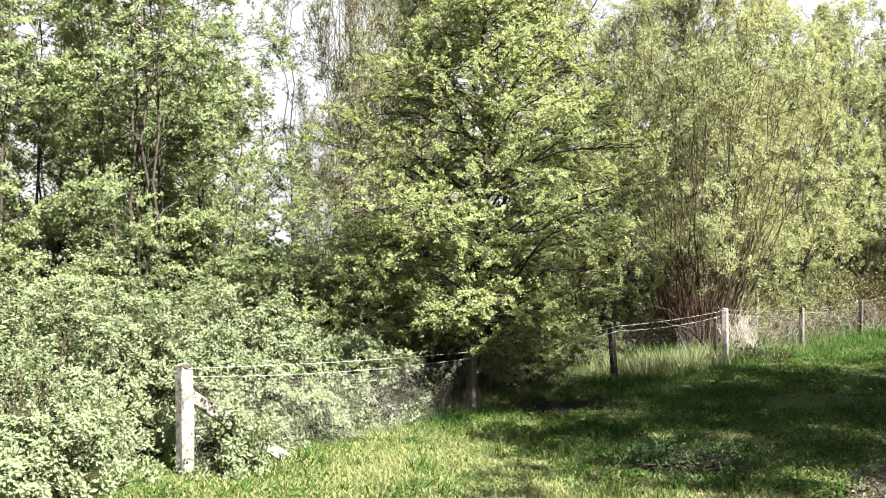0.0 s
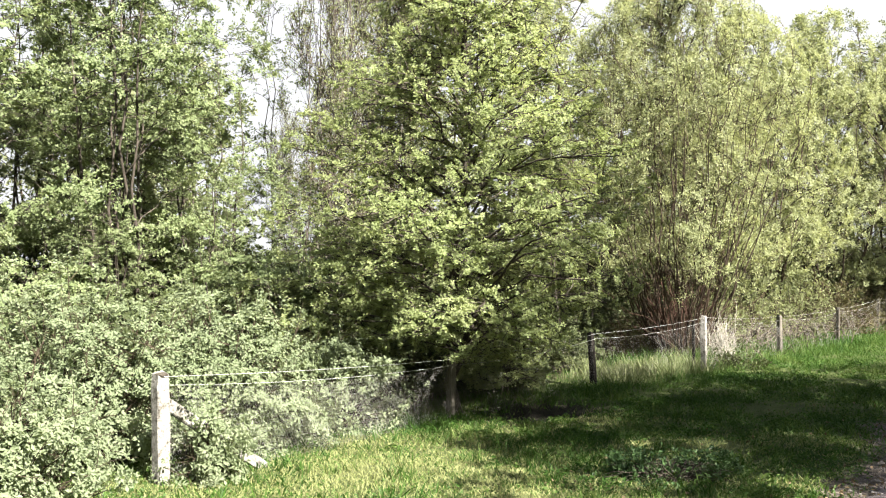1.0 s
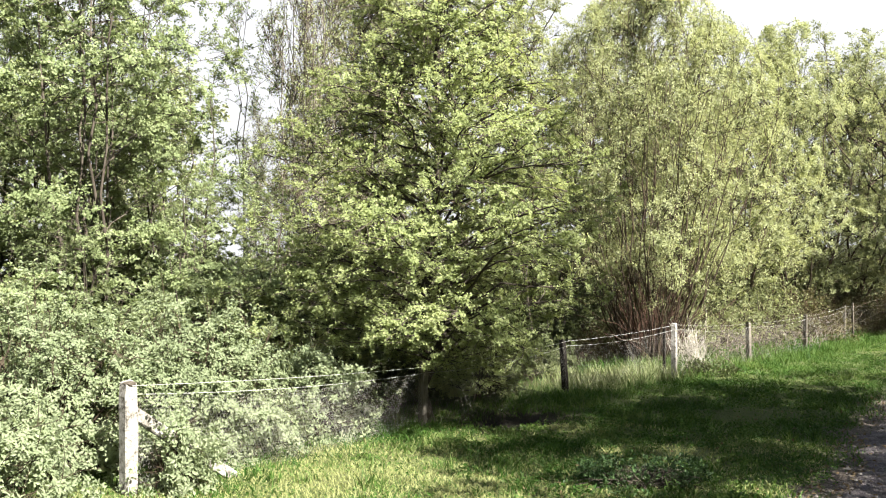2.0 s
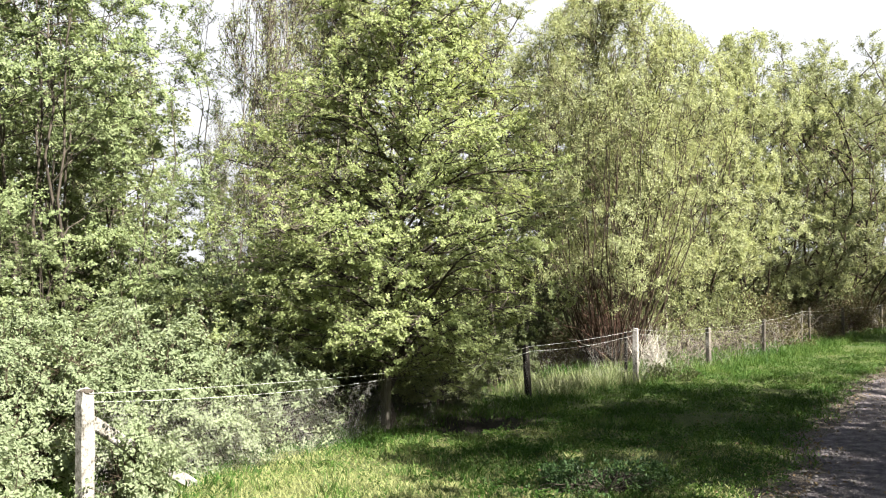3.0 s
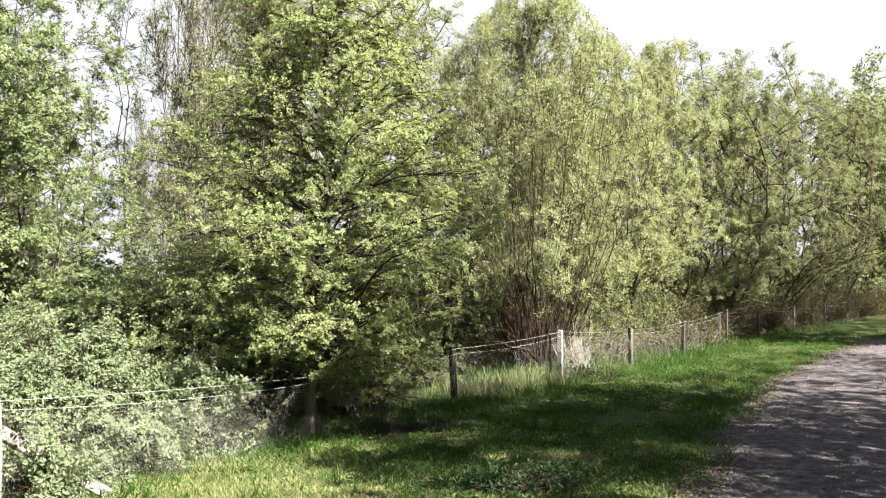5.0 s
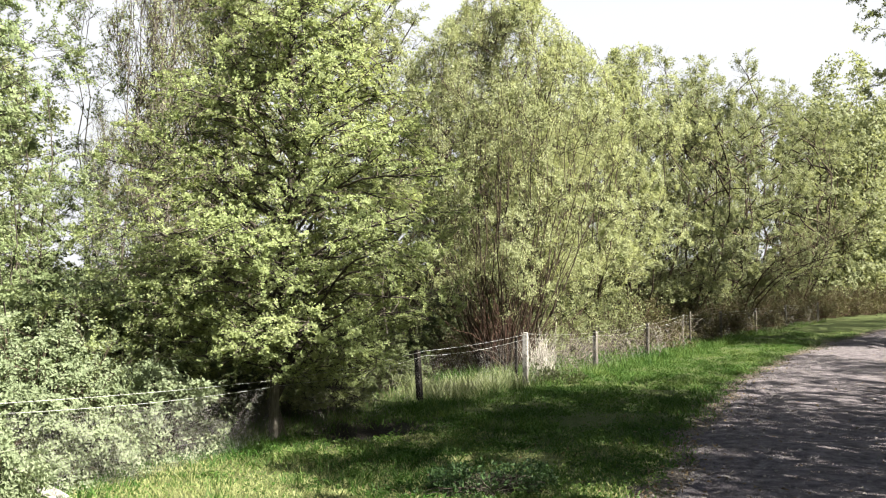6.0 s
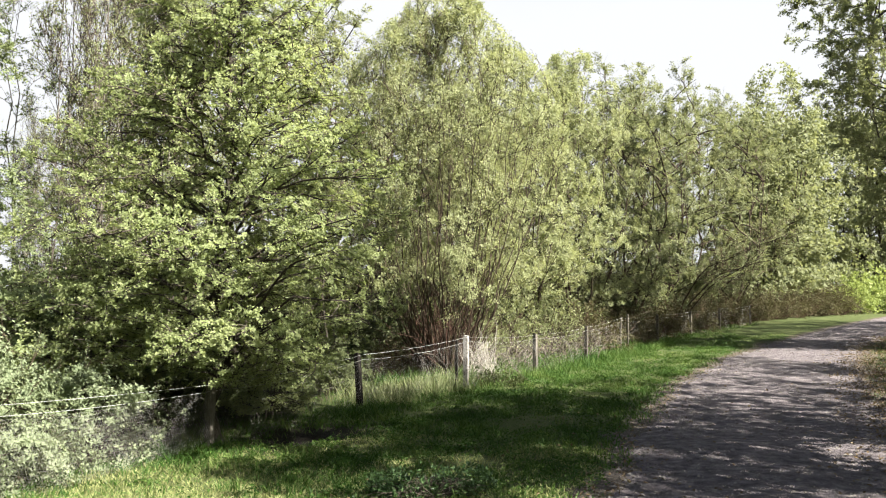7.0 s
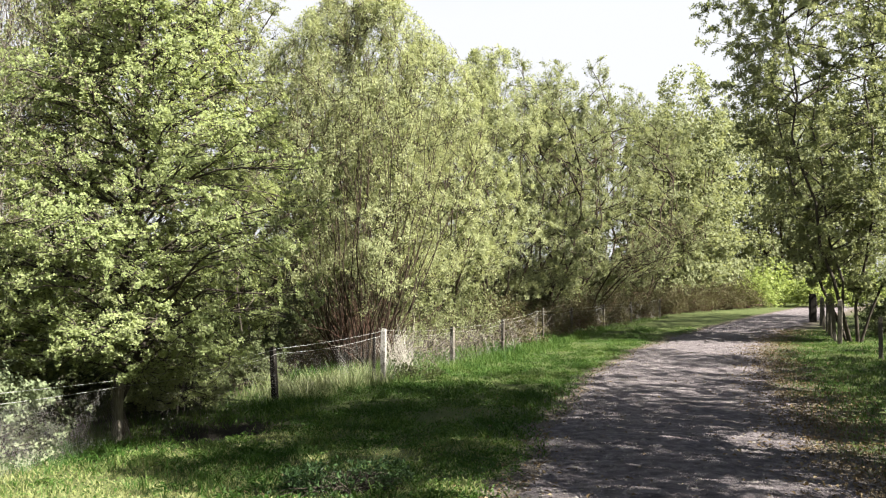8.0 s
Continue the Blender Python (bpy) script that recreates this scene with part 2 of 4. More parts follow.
def tubes(P, R, sides):
    """Tapered tubes along many lines at once. P (n, k, 3), R (n, k). Returns verts and quads."""
    n, k, _ = P.shape
    T = unit(np.gradient(P, axis=1))
    ref = np.where(np.abs(T[..., 2:3]) > 0.9, np.array([1.0, 0, 0]), np.array([0, 0, 1.0]))
    U = unit(np.cross(T, ref))
    V = np.cross(T, U)
    a = np.arange(sides) * 2 * np.pi / sides
    ring = U[:, :, None, :] * np.cos(a)[None, None, :, None] + V[:, :, None, :] * np.sin(a)[None, None, :, None]
    verts = (P[:, :, None, :] + ring * R[:, :, None, None]).reshape(-1, 3)
    i = np.arange(n)[:, None, None] * k * sides + np.arange(k - 1)[None, :, None] * sides
    j, j2 = np.arange(sides)[None, None, :], (np.arange(sides)[None, None, :] + 1) % sides
    quads = np.stack(np.broadcast_arrays(i + j, i + j2, i + sides + j2, i + sides + j), -1).reshape(-1, 4)
    return verts, quads


def joined(pieces):
    verts, quads, off = [], [], 0
    for v, q in pieces:
        verts.append(v)
        quads.append(q + off)
        off += len(v)
    return np.concatenate(verts), np.concatenate(quads)


def leaves(rng, pos, way, length, width, up=0.6, fold=0.25, tri=False):
    """One bent, four-cornered leaf (or a three-cornered one) at each place, growing along way, its face turned partly upwards."""
    n = len(pos)
    d = unit(way + rng.normal(0, 0.55, (n, 3)))
    nrm = unit(rng.normal(0, 1, (n, 3)) + np.array([0, 0, up * 2.0]))
    side = unit(np.cross(d, nrm))
    nrm = np.cross(side, d)
    size = rng.uniform(0.6, 1.25, (n, 1))
    L, Wd = length * size, width * size * rng.uniform(0.8, 1.2, (n, 1))
    mid = pos + d * L * 0.5
    if tri:
        v = np.stack([pos - side * Wd * 0.2, pos + d * L * 0.62 + side * Wd * 0.75, pos + d * L - side * Wd * 0.35], 1)
        return v.reshape(-1, 3), np.arange(3 * n).reshape(-1, 3)
    v = np.stack([pos, mid + side * Wd * 0.5 + nrm * Wd * fold, pos + d * L - nrm * L * 0.12, mid - side * Wd * 0.5 + nrm * Wd * fold], 1)
    return v.reshape(-1, 3), np.arange(4 * n).reshape(-1, 4)


def rosettes(rng, pos, way, count, length, width, up=1.0, open_=0.5, tri=False):
    """A tuft of leaves at each place: they spread from one short shoot, faces turned up and outwards, so that tufts read as small lit shelves."""
    m = len(pos)
    axis = unit(way * 0.6 + np.array([0, 0, up * 0.75]) + rng.normal(0, 0.4, (m, 3)))
    ref = unit(np.cross(axis, unit(rng.normal(0, 1, (m, 3)))))
    oth = np.cross(axis, ref)
    par = np.repeat(np.arange(m), count)
    n = len(par)
    a = np.tile(np.arange(count) * 2.39996, m) + np.repeat(rng.uniform(0, 6.28, m), count) + rng.normal(0, 0.4, n)
    d = unit(ref[par] * np.cos(a)[:, None] + oth[par] * np.sin(a)[:, None] + axis[par] * rng.uniform(-0.25, 1.0, (n, 1)) * open_)
    base = pos[par] + d * length * rng.uniform(0.0, 0.55, (n, 1)) + rng.normal(0, length * 0.16, (n, 3))
    nrm = unit(axis[par] + rng.normal(0, 0.45, (n, 3)))
    side = unit(np.cross(d, nrm))
    nrm = np.cross(side, d)
    size = rng.uniform(0.65, 1.25, (n, 1))
    L, Wd = length * size, width * size * rng.uniform(0.8, 1.2, (n, 1))
    if tri:
        v = np.stack([base - side * Wd * 0.25, base + d * L * 0.62 + side * Wd * 0.75, base + d * L - side * Wd * 0.35], 1)
        return v.reshape(-1, 3), np.arange(3 * n).reshape(-1, 3)
    mid = base + d * L * 0.52
    v = np.stack([base, mid + side * Wd * 0.5 + nrm * Wd * 0.12, base + d * L - nrm * L * 0.14, mid - side * Wd * 0.5 + nrm * Wd * 0.12], 1)
    return v.reshape(-1, 3), np.arange(4 * n).reshape(-1, 4)


def bent(rng, A, B, D, k, wob):
    """Lines from A to B that set out along D (unit), with a little unevenness."""
    L = np.linalg.norm(B - A, axis=-1, keepdims=True)
    C = A + D * L * 0.5
    t = np.linspace(0, 1, k)[None, :, None]
    P = (1 - t) ** 2 * A[:, None] + 2 * t * (1 - t) * C[:, None] + t ** 2 * B[:, None]
    w = rng.normal(0, 1, P.shape) * L[:, None] * wob
    w[:, 0] = 0
    return P + w


def lumps(rng, P, size):
    """Slow unevenness from -1 to 1 over space, for gaps and bulges in foliage."""
    w = rng.normal(0, 1, (7, 3))
    w = w / np.linalg.norm(w, axis=1, keepdims=True) * (2 * np.pi / size) * rng.uniform(0.6, 1.5, (7, 1))
    return np.sin(P @ w.T + rng.uniform(0, 6.28, 7)).mean(axis=1) * 2.2


def profile(z, table):
    return np.interp(z, [a for a, _ in table], [b for _, b in table])


def tree(name, at, label, category, bark, leaf, seed, crown, limbs, trunks=1, trunk_r=0.09, spread=0.0, lean=(0, 0), branches=9, twigs=8,
         per_twig=20, leaf_size=(0.045, 0.032), limb_from=0.15, rise=0.55, droop=0.0, twig_len=0.35, up=0.6, group="", bark_twig=None, tri=False, drawn=1.0, fine=True, flat=0.0, lift=0.15, gather=1.35,
         spurs=0, open_=0.5, gap=0.9, gap_cut=(-1.5, -0.1), fan=0.25, foot=0.06, sway=0.02, limb_r=1.0, thin_limb=0.22):
    """crown: table of (height, radius) of its outline. Trunks, limbs and twigs grow to fill it; the leaves sit on the twigs."""
    rng = np.random.default_rng(seed)
    root = thing(name, at, label, category, group)
    top = crown[-1][0]
    low = crown[0][0]
    # trunks
    az = rng.uniform(0, 2 * np.pi, trunks) + np.arange(trunks) * 2.4
    A = np.stack([np.cos(az) * foot * (trunks > 1), np.sin(az) * foot * (trunks > 1), np.full(trunks, -0.12)], 1) * np.array([trunks ** 0.5, trunks ** 0.5, 1])
    reach = spread * np.sqrt(rng.uniform(0.05, 1, trunks))
    zt = top * rng.uniform(0.82, 0.97, trunks) * (1 - 0.25 * (reach / max(spread, 1e-6)) ** 2 * (spread > 0))
    B = np.stack([np.cos(az) * reach + lean[0], np.sin(az) * reach + lean[1], zt], 1)
    D = unit(np.stack([np.cos(az) * reach * fan, np.sin(az) * reach * fan, np.ones(trunks)], 1))
    TP = bent(rng, A, B, D, 12, 0.008)
    TR = trunk_r * rng.uniform(0.7, 1.1, (trunks, 1)) * np.linspace(1, 0.12, 12)[None] ** 0.9
    TR[:, 0] *= 1.35
    # limbs
    f = limb_from + (1 - limb_from) * ((np.arange(limbs) + rng.uniform(0, 1, limbs)) / limbs) ** gather
    which = rng.integers(0, trunks, limbs)
    idx = np.clip(f * 11, 0, 10.99)
    i0 = idx.astype(int)
    S = TP[which, i0] * (1 - (idx - i0))[:, None] + TP[which, i0 + 1] * (idx - i0)[:, None]
    laz = np.arange(limbs) * 2.39996 + rng.uniform(-0.5, 0.5, limbs)
    zend = np.clip(S[:, 2] + rise * profile(S[:, 2], crown) * rng.uniform(0.3, 1.4, limbs), low, top * 0.99)
    rad = profile(zend, crown) * rng.uniform(0.7, 1.0, limbs)
    cx = np.array(lean)[None] * np.clip(zend / top, 0, 1)[:, None]
    E = np.stack([np.cos(laz) * rad + cx[:, 0], np.sin(laz) * rad + cx[:, 1], zend], 1)
    D = unit(E - S + np.array([0, 0, 0.35]) * np.linalg.norm(E - S, axis=1, keepdims=True))
    LP = bent(rng, S, E, D, 8, sway)
    LL = np.linalg.norm(E - S, axis=1)
    LR = limb_r * (0.007 + 0.0065 * LL)[:, None] * np.linspace(1, 0.25, 8)[None] * min(1.0, trunk_r / 0.07)

    def offshoots(P, count, size, from_f, k, r0, sides, climb):
        n = len(P)
        par = np.repeat(np.arange(n), count)
        m = len(par)
        ff = from_f + (1 - from_f) * rng.uniform(0, 1, m) ** 0.8
        ii = np.clip(ff * (P.shape[1] - 1), 0, P.shape[1] - 1.01)
        j = ii.astype(int)
        fr = (ii - j)[:, None]
        S = P[par, j] * (1 - fr) + P[par, j + 1] * fr
        T = unit(P[par, j + 1] - P[par, j])
        d = unit(T * 0.7 + rng.normal(0, 0.75, (m, 3)) + np.array([0, 0, climb]))
        d = unit(d * np.array([1, 1, 1 - flat]))
        L = size[par] * rng.uniform(0.5, 1.2, m) * (1.1 - 0.5 * ff)
        E = S + d * L[:, None]
        axis = np.array(lean)[None] * np.clip(E[:, 2:3] / top, 0, 1)
        rr = np.linalg.norm(E[:, :2] - axis, axis=1)
        lim = profile(E[:, 2], crown) * 1.06
        over = np.maximum(rr / np.maximum(lim, 0.05), 1)
        E[:, :2] = axis + (E[:, :2] - axis) / over[:, None] ** 0.8
        E[:, 2] = np.clip(E[:, 2], low * 0.8, top * 1.02) - droop * L * 0.5
        Q = bent(rng, S, E, d, k, sway * 1.5)
        R = np.full((m, 1), r0) * np.linspace(1, 0.35, k)[None]
        return Q, R, L, tubes(Q, R, sides)

    BP, BR, BL, bt = offshoots(LP, branches, np.maximum(LL * 0.42, 0.25), 0.14 if spurs else 0.25, 5, 0.008, 4, lift)
    QP, QR, QL, qt = offshoots(BP, twigs, np.full(len(BP), twig_len), 0.15, 3, 0.0035, 3, lift)
    extra, _, _, et = offshoots(LP, twigs, np.full(len(LP), twig_len), 0.3, 3, 0.004, 3, lift)
    stood = []
    for i in range(trunks):
        v, q = tubes(TP[i:i + 1], TR[i:i + 1], 9 if trunks < 8 else 6)
        stood.append(mesh_object("trunk", v, q, bark, root, smooth=True))
    per = len(BP) // limbs
    for i in range(limbs):
        v, q = joined([tubes(LP[i:i + 1], LR[i:i + 1], 6), tubes(BP[i * per:(i + 1) * per:1 if fine else 4], BR[i * per:(i + 1) * per:1 if fine else 4], 3)])
        mesh_object("limb", v, q, bark, stood[which[i]], smooth=True)
    QA, QB = QP[rng.uniform(0, 1, len(QP)) < drawn], extra[rng.uniform(0, 1, len(extra)) < max(drawn, 0.3)]
    v, q = joined([tubes(QQ, np.full((len(QQ), 1), 0.0035 if drawn == 1 else 0.005) * np.linspace(1, 0.35, 3)[None], 3) for QQ in (QA, QB)])
    tagged(mesh_object("twig_mass", v, q, bark_twig or bark, root), kind="stuff")
    # leaves, in sprays along the twigs
    airy = np.clip(LL / np.percentile(LL, 65), thin_limb, 1.0)
    owner = np.concatenate([np.arange(len(QP)) // (twigs * branches), np.arange(len(extra)) // twigs])
    QP = np.concatenate([QP, extra])
    QP = QP[rng.uniform(0, 1, len(QP)) < airy[owner]]
    QP = QP[lumps(rng, QP[:, -1], gap) > rng.uniform(*gap_cut, len(QP))]
    n = len(QP)
    if spurs:
        par = np.repeat(np.arange(n), spurs)
        ff = np.clip((np.tile(np.arange(spurs), n) + rng.uniform(0.3, 1.0, len(par))) / spurs, 0, 0.995) * 2
        j = ff.astype(int)
        fr = (ff - j)[:, None]
        pos = QP[par, j] * (1 - fr) + QP[par, j + 1] * fr
        stay = lumps(rng, pos, 0.38) > rng.uniform(-1.6, 0.0, len(pos))
        pos, par, j = pos[stay], par[stay], j[stay]
        core = np.stack([lean[0] * pos[:, 2] / top, lean[1] * pos[:, 2] / top, pos[:, 2] - 0.5], 1)
        way = unit(QP[par, j + 1] - QP[par, j]) * 0.6 + unit(pos - core) * 1.1 - np.array([0, 0, droop])
        v, q = rosettes(rng, pos, way, per_twig, *leaf_size, up=up, open_=open_, tri=tri)
        mesh_object("crown", v, q, leaf, root)
        return root
    par = np.repeat(np.arange(n), per_twig)
    ff = rng.uniform(0.1, 1.0, len(par)) * 1.99
    j = ff.astype(int)
    fr = (ff - j)[:, None]
    pos = QP[par, j] * (1 - fr) + QP[par, j + 1] * fr + rng.normal(0, leaf_size[0] * 0.35, (len(par), 3))
    way = unit(QP[par, j + 1] - QP[par, j]) - np.array([0, 0, droop])
    v, q = leaves(rng, pos, way, *leaf_size, up=up, tri=tri)
    mesh_object("crown", v, q, leaf, root)
    return root


def shrub(name, at, label, category, leaf, bark, seed, size, stems=60, twigs=10, per_twig=16, leaf_size=(0.06, 0.04), group="", tri=False, spurs=0, lump_size=0.42):
    """A mound of arching stems; size: half widths and height."""
    rng = np.random.default_rng(seed)
    root = thing(name, at, label, category, group)
    rx, ry, h = size
    az = rng.uniform(0, 2 * np.pi, stems)
    el = np.arcsin(rng.uniform(0.05, 1, stems))
    r = rng.uniform(0.75, 1.05, stems)
    E = np.stack([np.cos(az) * np.cos(el) * rx * r, np.sin(az) * np.cos(el) * ry * r, np.sin(el) * h * r * rng.uniform(0.85, 1.1, stems)], 1)
    A = np.stack([E[:, 0] * 0.3, E[:, 1] * 0.3, np.full(stems, -0.08)], 1) + rng.normal(0, 0.05, (stems, 3)) * np.array([1, 1, 0])
    D = unit(E * np.array([0.3, 0.3, 1.0]) + np.array([0, 0, 0.5]))
    P = bent(rng, A, E, D, 9, 0.02)
    Pd = P[:, ::4] if tri and not spurs else P
    wood = [tubes(Pd, 0.009 * np.linspace(1, 0.3, Pd.shape[1])[None] * rng.uniform(0.7, 1.2, (stems, 1)), 4)]
    par = np.repeat(np.arange(stems), twigs)
    m = len(par)
    ff = (0.3 + 0.7 * rng.uniform(0, 1, m) ** 0.7) * 7.99
    j = ff.astype(int)
    fr = (ff - j)[:, None]
    S = P[par, j] * (1 - fr) + P[par, j + 1] * fr
    out = unit(S * np.array([1 / rx ** 2, 1 / ry ** 2, 1 / h ** 2]))
    d = unit(out * 0.6 + rng.normal(0, 0.7, (m, 3)) + np.array([0, 0, 0.25]))
    L = rng.uniform(0.15, 0.42, m) * min(1.0, h)
    Q = bent(rng, S, S + d * L[:, None] - np.array([0, 0, 0.1]) * L[:, None], d, 3, 0.03)
    Q[..., 2] = np.maximum(Q[..., 2], 0.03)
    Qs = Q[rng.uniform(0, 1, m) < (0.15 if tri else 0.45)]
    wood.append(tubes(Qs, 0.0035 * np.linspace(1, 0.4, 3)[None] * np.ones((len(Qs), 1)), 3))
    v, q = joined(wood)
    tagged(mesh_object("stem_mass", v, q, bark, root), kind="stuff")
    par = np.repeat(np.arange(m), spurs or per_twig)
    ff = rng.uniform(0.05, 1, len(par)) * 1.99
    j = ff.astype(int)
    fr = (ff - j)[:, None]
    pos = Q[par, j] * (1 - fr) + Q[par, j + 1] * fr + rng.normal(0, leaf_size[0] * (0 if spurs else 0.4), (len(par), 3))
    lump = lumps(rng, pos, lump_size)
    pos = pos + unit(pos * np.array([1, 1, 0.7])) * (lump * 0.2)[:, None]
    pos[:, 2] = np.maximum(pos[:, 2], 0.02)
    stay = lump > rng.uniform(-1.0, 0.35, len(pos))
    pos, par, j = pos[stay], par[stay], j[stay]
    if spurs:
        v, q = rosettes(rng, pos, unit(pos * np.array([1 / rx ** 2, 1 / ry ** 2, 1 / h ** 2])) * 1.6, per_twig, *leaf_size, up=0.6, open_=0.6, tri=tri)
        v[:, 2] = np.maximum(v[:, 2], 0.01)
    else:
        v, q = leaves(rng, pos, unit(Q[par, j + 1] - Q[par, j]), *leaf_size, up=0.7, tri=tri)
    mesh_object("foliage", v, q, leaf, root)
    return root


# ---- ground ----
def relief(s, n):
    """Height of the ground: level by the track, with a shallow bank beyond the fence and small unevenness."""
    s, n = np.asarray(s, dtype=float), np.asarray(n, dtype=float)
    z = np.full(np.broadcast(s, n).shape, GROUND)
    z = z - 0.35 * np.clip((-n - 7.4) / 4.0, 0, 1) ** 1.5
    z = z - 0.1 * np.exp(-((s - 8.4) / 0.95) ** 2 - ((n + 6.6) / 0.5) ** 2)  # dip added under the painted shade beside the hawthorn
    near = np.exp(-((s - 12) / 40) ** 2)
    z = z + near * (0.018 * np.sin(s * 1.9 + n * 0.7) * np.sin(n * 2.3 - s * 0.4) + 0.012 * np.sin(s * 4.1 - n * 3.3) + 0.02 * np.sin(s * 0.53 + 1.0) * np.sin(n * 0.8))
    return z


def stretch(lo, hi, fine_lo, fine_hi, step, grow):
    """Grid lines: even between fine_lo and fine_hi, ever wider outside."""
    mid = list(np.arange(fine_lo, fine_hi + 1e-6, step))
    a, b, d = [], [], step
    x = mid[-1]
    while x < hi:
        d *= grow
        x += d
        b.append(x)
    x, d = mid[0], step
    while x > lo:
        d *= grow
        x -= d
        a.append(x)
    return np.array(a[::-1] + mid + b)


def sheet(name, s, n, z, mat, label, category):
    S, N = np.meshgrid(s, n, indexing="ij")
    v = np.stack([S * ES[0] + N * EN[0], S * ES[1] + N * EN[1], z(S, N)], -1).reshape(-1, 3)
    a = np.arange(len(s) - 1)[:, None] * len(n) + np.arange(len(n) - 1)[None]
    q = np.stack([a, a + len(n), a + len(n) + 1, a + 1], -1).reshape(-1, 4)
    return tagged(mesh_object(name, v, q, mat, smooth=True), label, category, kind="structure")


GROUND_S, GROUND_N = stretch(-900, 900, -2, 34, 0.22, 1.25), stretch(-900, 900, -9, 3, 0.2, 1.25)
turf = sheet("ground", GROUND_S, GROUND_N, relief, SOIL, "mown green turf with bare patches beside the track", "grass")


def track_edges(s):
    wob = 0.06 * np.sin(s * 1.1) + 0.05 * np.sin(s * 2.3 + 1) + 0.04 * np.sin(s * 6.1) + 0.03 * np.sin(s * 13.7) + 0.02 * np.sin(s * 29)
    left = np.interp(s, (-14, 0, 4, 7, 10.8, 14, 17.2, 22, 28, 38, 48, 60, 80, 120), (0.2, -0.9, -1.6, -2.3, -3.05, -3.6, -3.95, -4.1, -4.0, -3.2, -2.2, -0.8, 4, 20)) + wob
    right = np.interp(s, (-14, 0, 6, 10, 13, 18.6, 26, 32, 38, 48, 60, 80, 120), (4.0, 1.9, 0.8, 0.1, -0.35, -1.0, -1.45, -1.1, -0.4, 0.8, 2.4, 8, 25)) + 1.3 * wob
    return left, right


# how far the turf is worn away, by the distance from the track's edges
gS, gN = np.meshgrid(GROUND_S, GROUND_N, indexing="ij")
gl, gr = track_edges(gS)
worn = np.clip(1 - np.maximum(gl - gN, gN - gr) / np.where(gN > gr, 1.5, 0.6), 0, 1)
attr = turf.data.attributes.new("bare_earth", "FLOAT", "POINT")
attr.data.foreach_set("value", worn.ravel().astype(np.float32))
# oval of shade beside the hawthorn, painted into the ground colour
shade_patch = np.exp(-(((gS - 8.4) / 1.35) ** 2 + ((gN + 6.55) / 0.75) ** 2) ** 2)
attr = turf.data.attributes.new("painted_shade", "FLOAT", "POINT")
attr.data.foreach_set("value", shade_patch.ravel().astype(np.float32))

ts = np.concatenate([np.arange(-14, 45, 0.12), np.arange(45, 120, 1.5)])
tl, tr = track_edges(ts)
tf = np.linspace(0, 1, 22)
TN = tl[:, None] + (tr - tl)[:, None] * tf[None]
TS = np.repeat(ts[:, None], 22, 1)
TZ = relief(TS, TN) + 0.014 + 0.02 * np.sin(np.pi * tf)[None] - 0.03 * ((tf == 0) | (tf == 1))[None]
tv = np.stack([TS * ES[0] + TN * EN[0], TS * ES[1] + TN * EN[1], TZ], -1).reshape(-1, 3)
ta = np.arange(len(ts) - 1)[:, None] * 22 + np.arange(21)[None]
tagged(mesh_object("track", tv, np.stack([ta, ta + 22, ta + 23, ta + 1], -1).reshape(-1, 4), GRIT, smooth=True),
       "grey-brown trodden grit track dappled with shade", "path", kind="structure")


# ---- grass ----
def blades(name, rng, s, n, height, width, mat, label, lean=0.5):
    """One tapered, bent blade at each place of the plan."""
    # few blades grow where the ground is painted with shade
    in_patch = ((s - 8.4) / 1.35) ** 2 + ((n + 6.55) / 0.72) ** 2 < rng.uniform(0.1, 1.5, len(s)) ** 1.5
    s, n, height = s[~in_patch], n[~in_patch], (height[~in_patch] if np.ndim(height) else height)
    m = len(s)
    z = relief(s, n) - 0.01
    base = np.stack([s * ES[0] + n * EN[0], s * ES[1] + n * EN[1], z], 1)
    a = rng.uniform(0, 2 * np.pi, m)
    side = np.stack([np.cos(a), np.sin(a), np.zeros(m)], 1)
    b = rng.uniform(0, 2 * np.pi, m)
    tilt = rng.uniform(0.1, 1, m) * lean
    h = height * rng.uniform(0.5, 1.3, m)
    tip = base + np.stack([np.cos(b) * tilt * h, np.sin(b) * tilt * h, h], 1)
    w = (width * rng.uniform(0.7, 1.3, m))[:, None]
    mid = base * 0.45 + tip * 0.55 + np.array([0, 0, 1.0]) * (h * 0.12)[:, None]
    v = np.stack([base - side * w * 0.5, base + side * w * 0.5, mid + side * w * 0.35, tip, mid - side * w * 0.35], 1).reshape(-1, 3)
    i = np.arange(m)[:, None] * 5
    ob = mesh_object(name, v, [i + np.array([[0, 1, 2, 4]]), i + np.array([[4, 2, 3]])], mat)
    return tagged(ob, label, "grass", kind="stuff")


grng = np.random.default_rng(11)


def scatter(count, s0, s1, n0, n1, power=1.0):
    s = s0 + (s1 - s0) * grng.uniform(0, 1, count) ** power
    return s, grng.uniform(n0, n1, count)


gs, gn = scatter(165000, 2.2, 32, -7.4, -1.2, 1.9)
el, er = track_edges(gs)
patch = np.sin(gs * 1.3 + gn * 2.1) * np.sin(gn * 1.7 - gs * 0.9) + 0.6 * np.sin(gs * 3.7 + 1) * np.sin(gn * 4.3)
ok = (gn < el - 0.12 + grng.normal(0, 0.22, len(gs))) & (grng.uniform(0, 1, len(gs)) < 0.7 + 0.35 * patch)
ok &= grng.uniform(0, 1, len(gs)) < np.clip(0.35 + 0.5 * (gs - 5.8), 0.35, 1)  # thinner in the sunlit corner, where paler dry blades brighten it
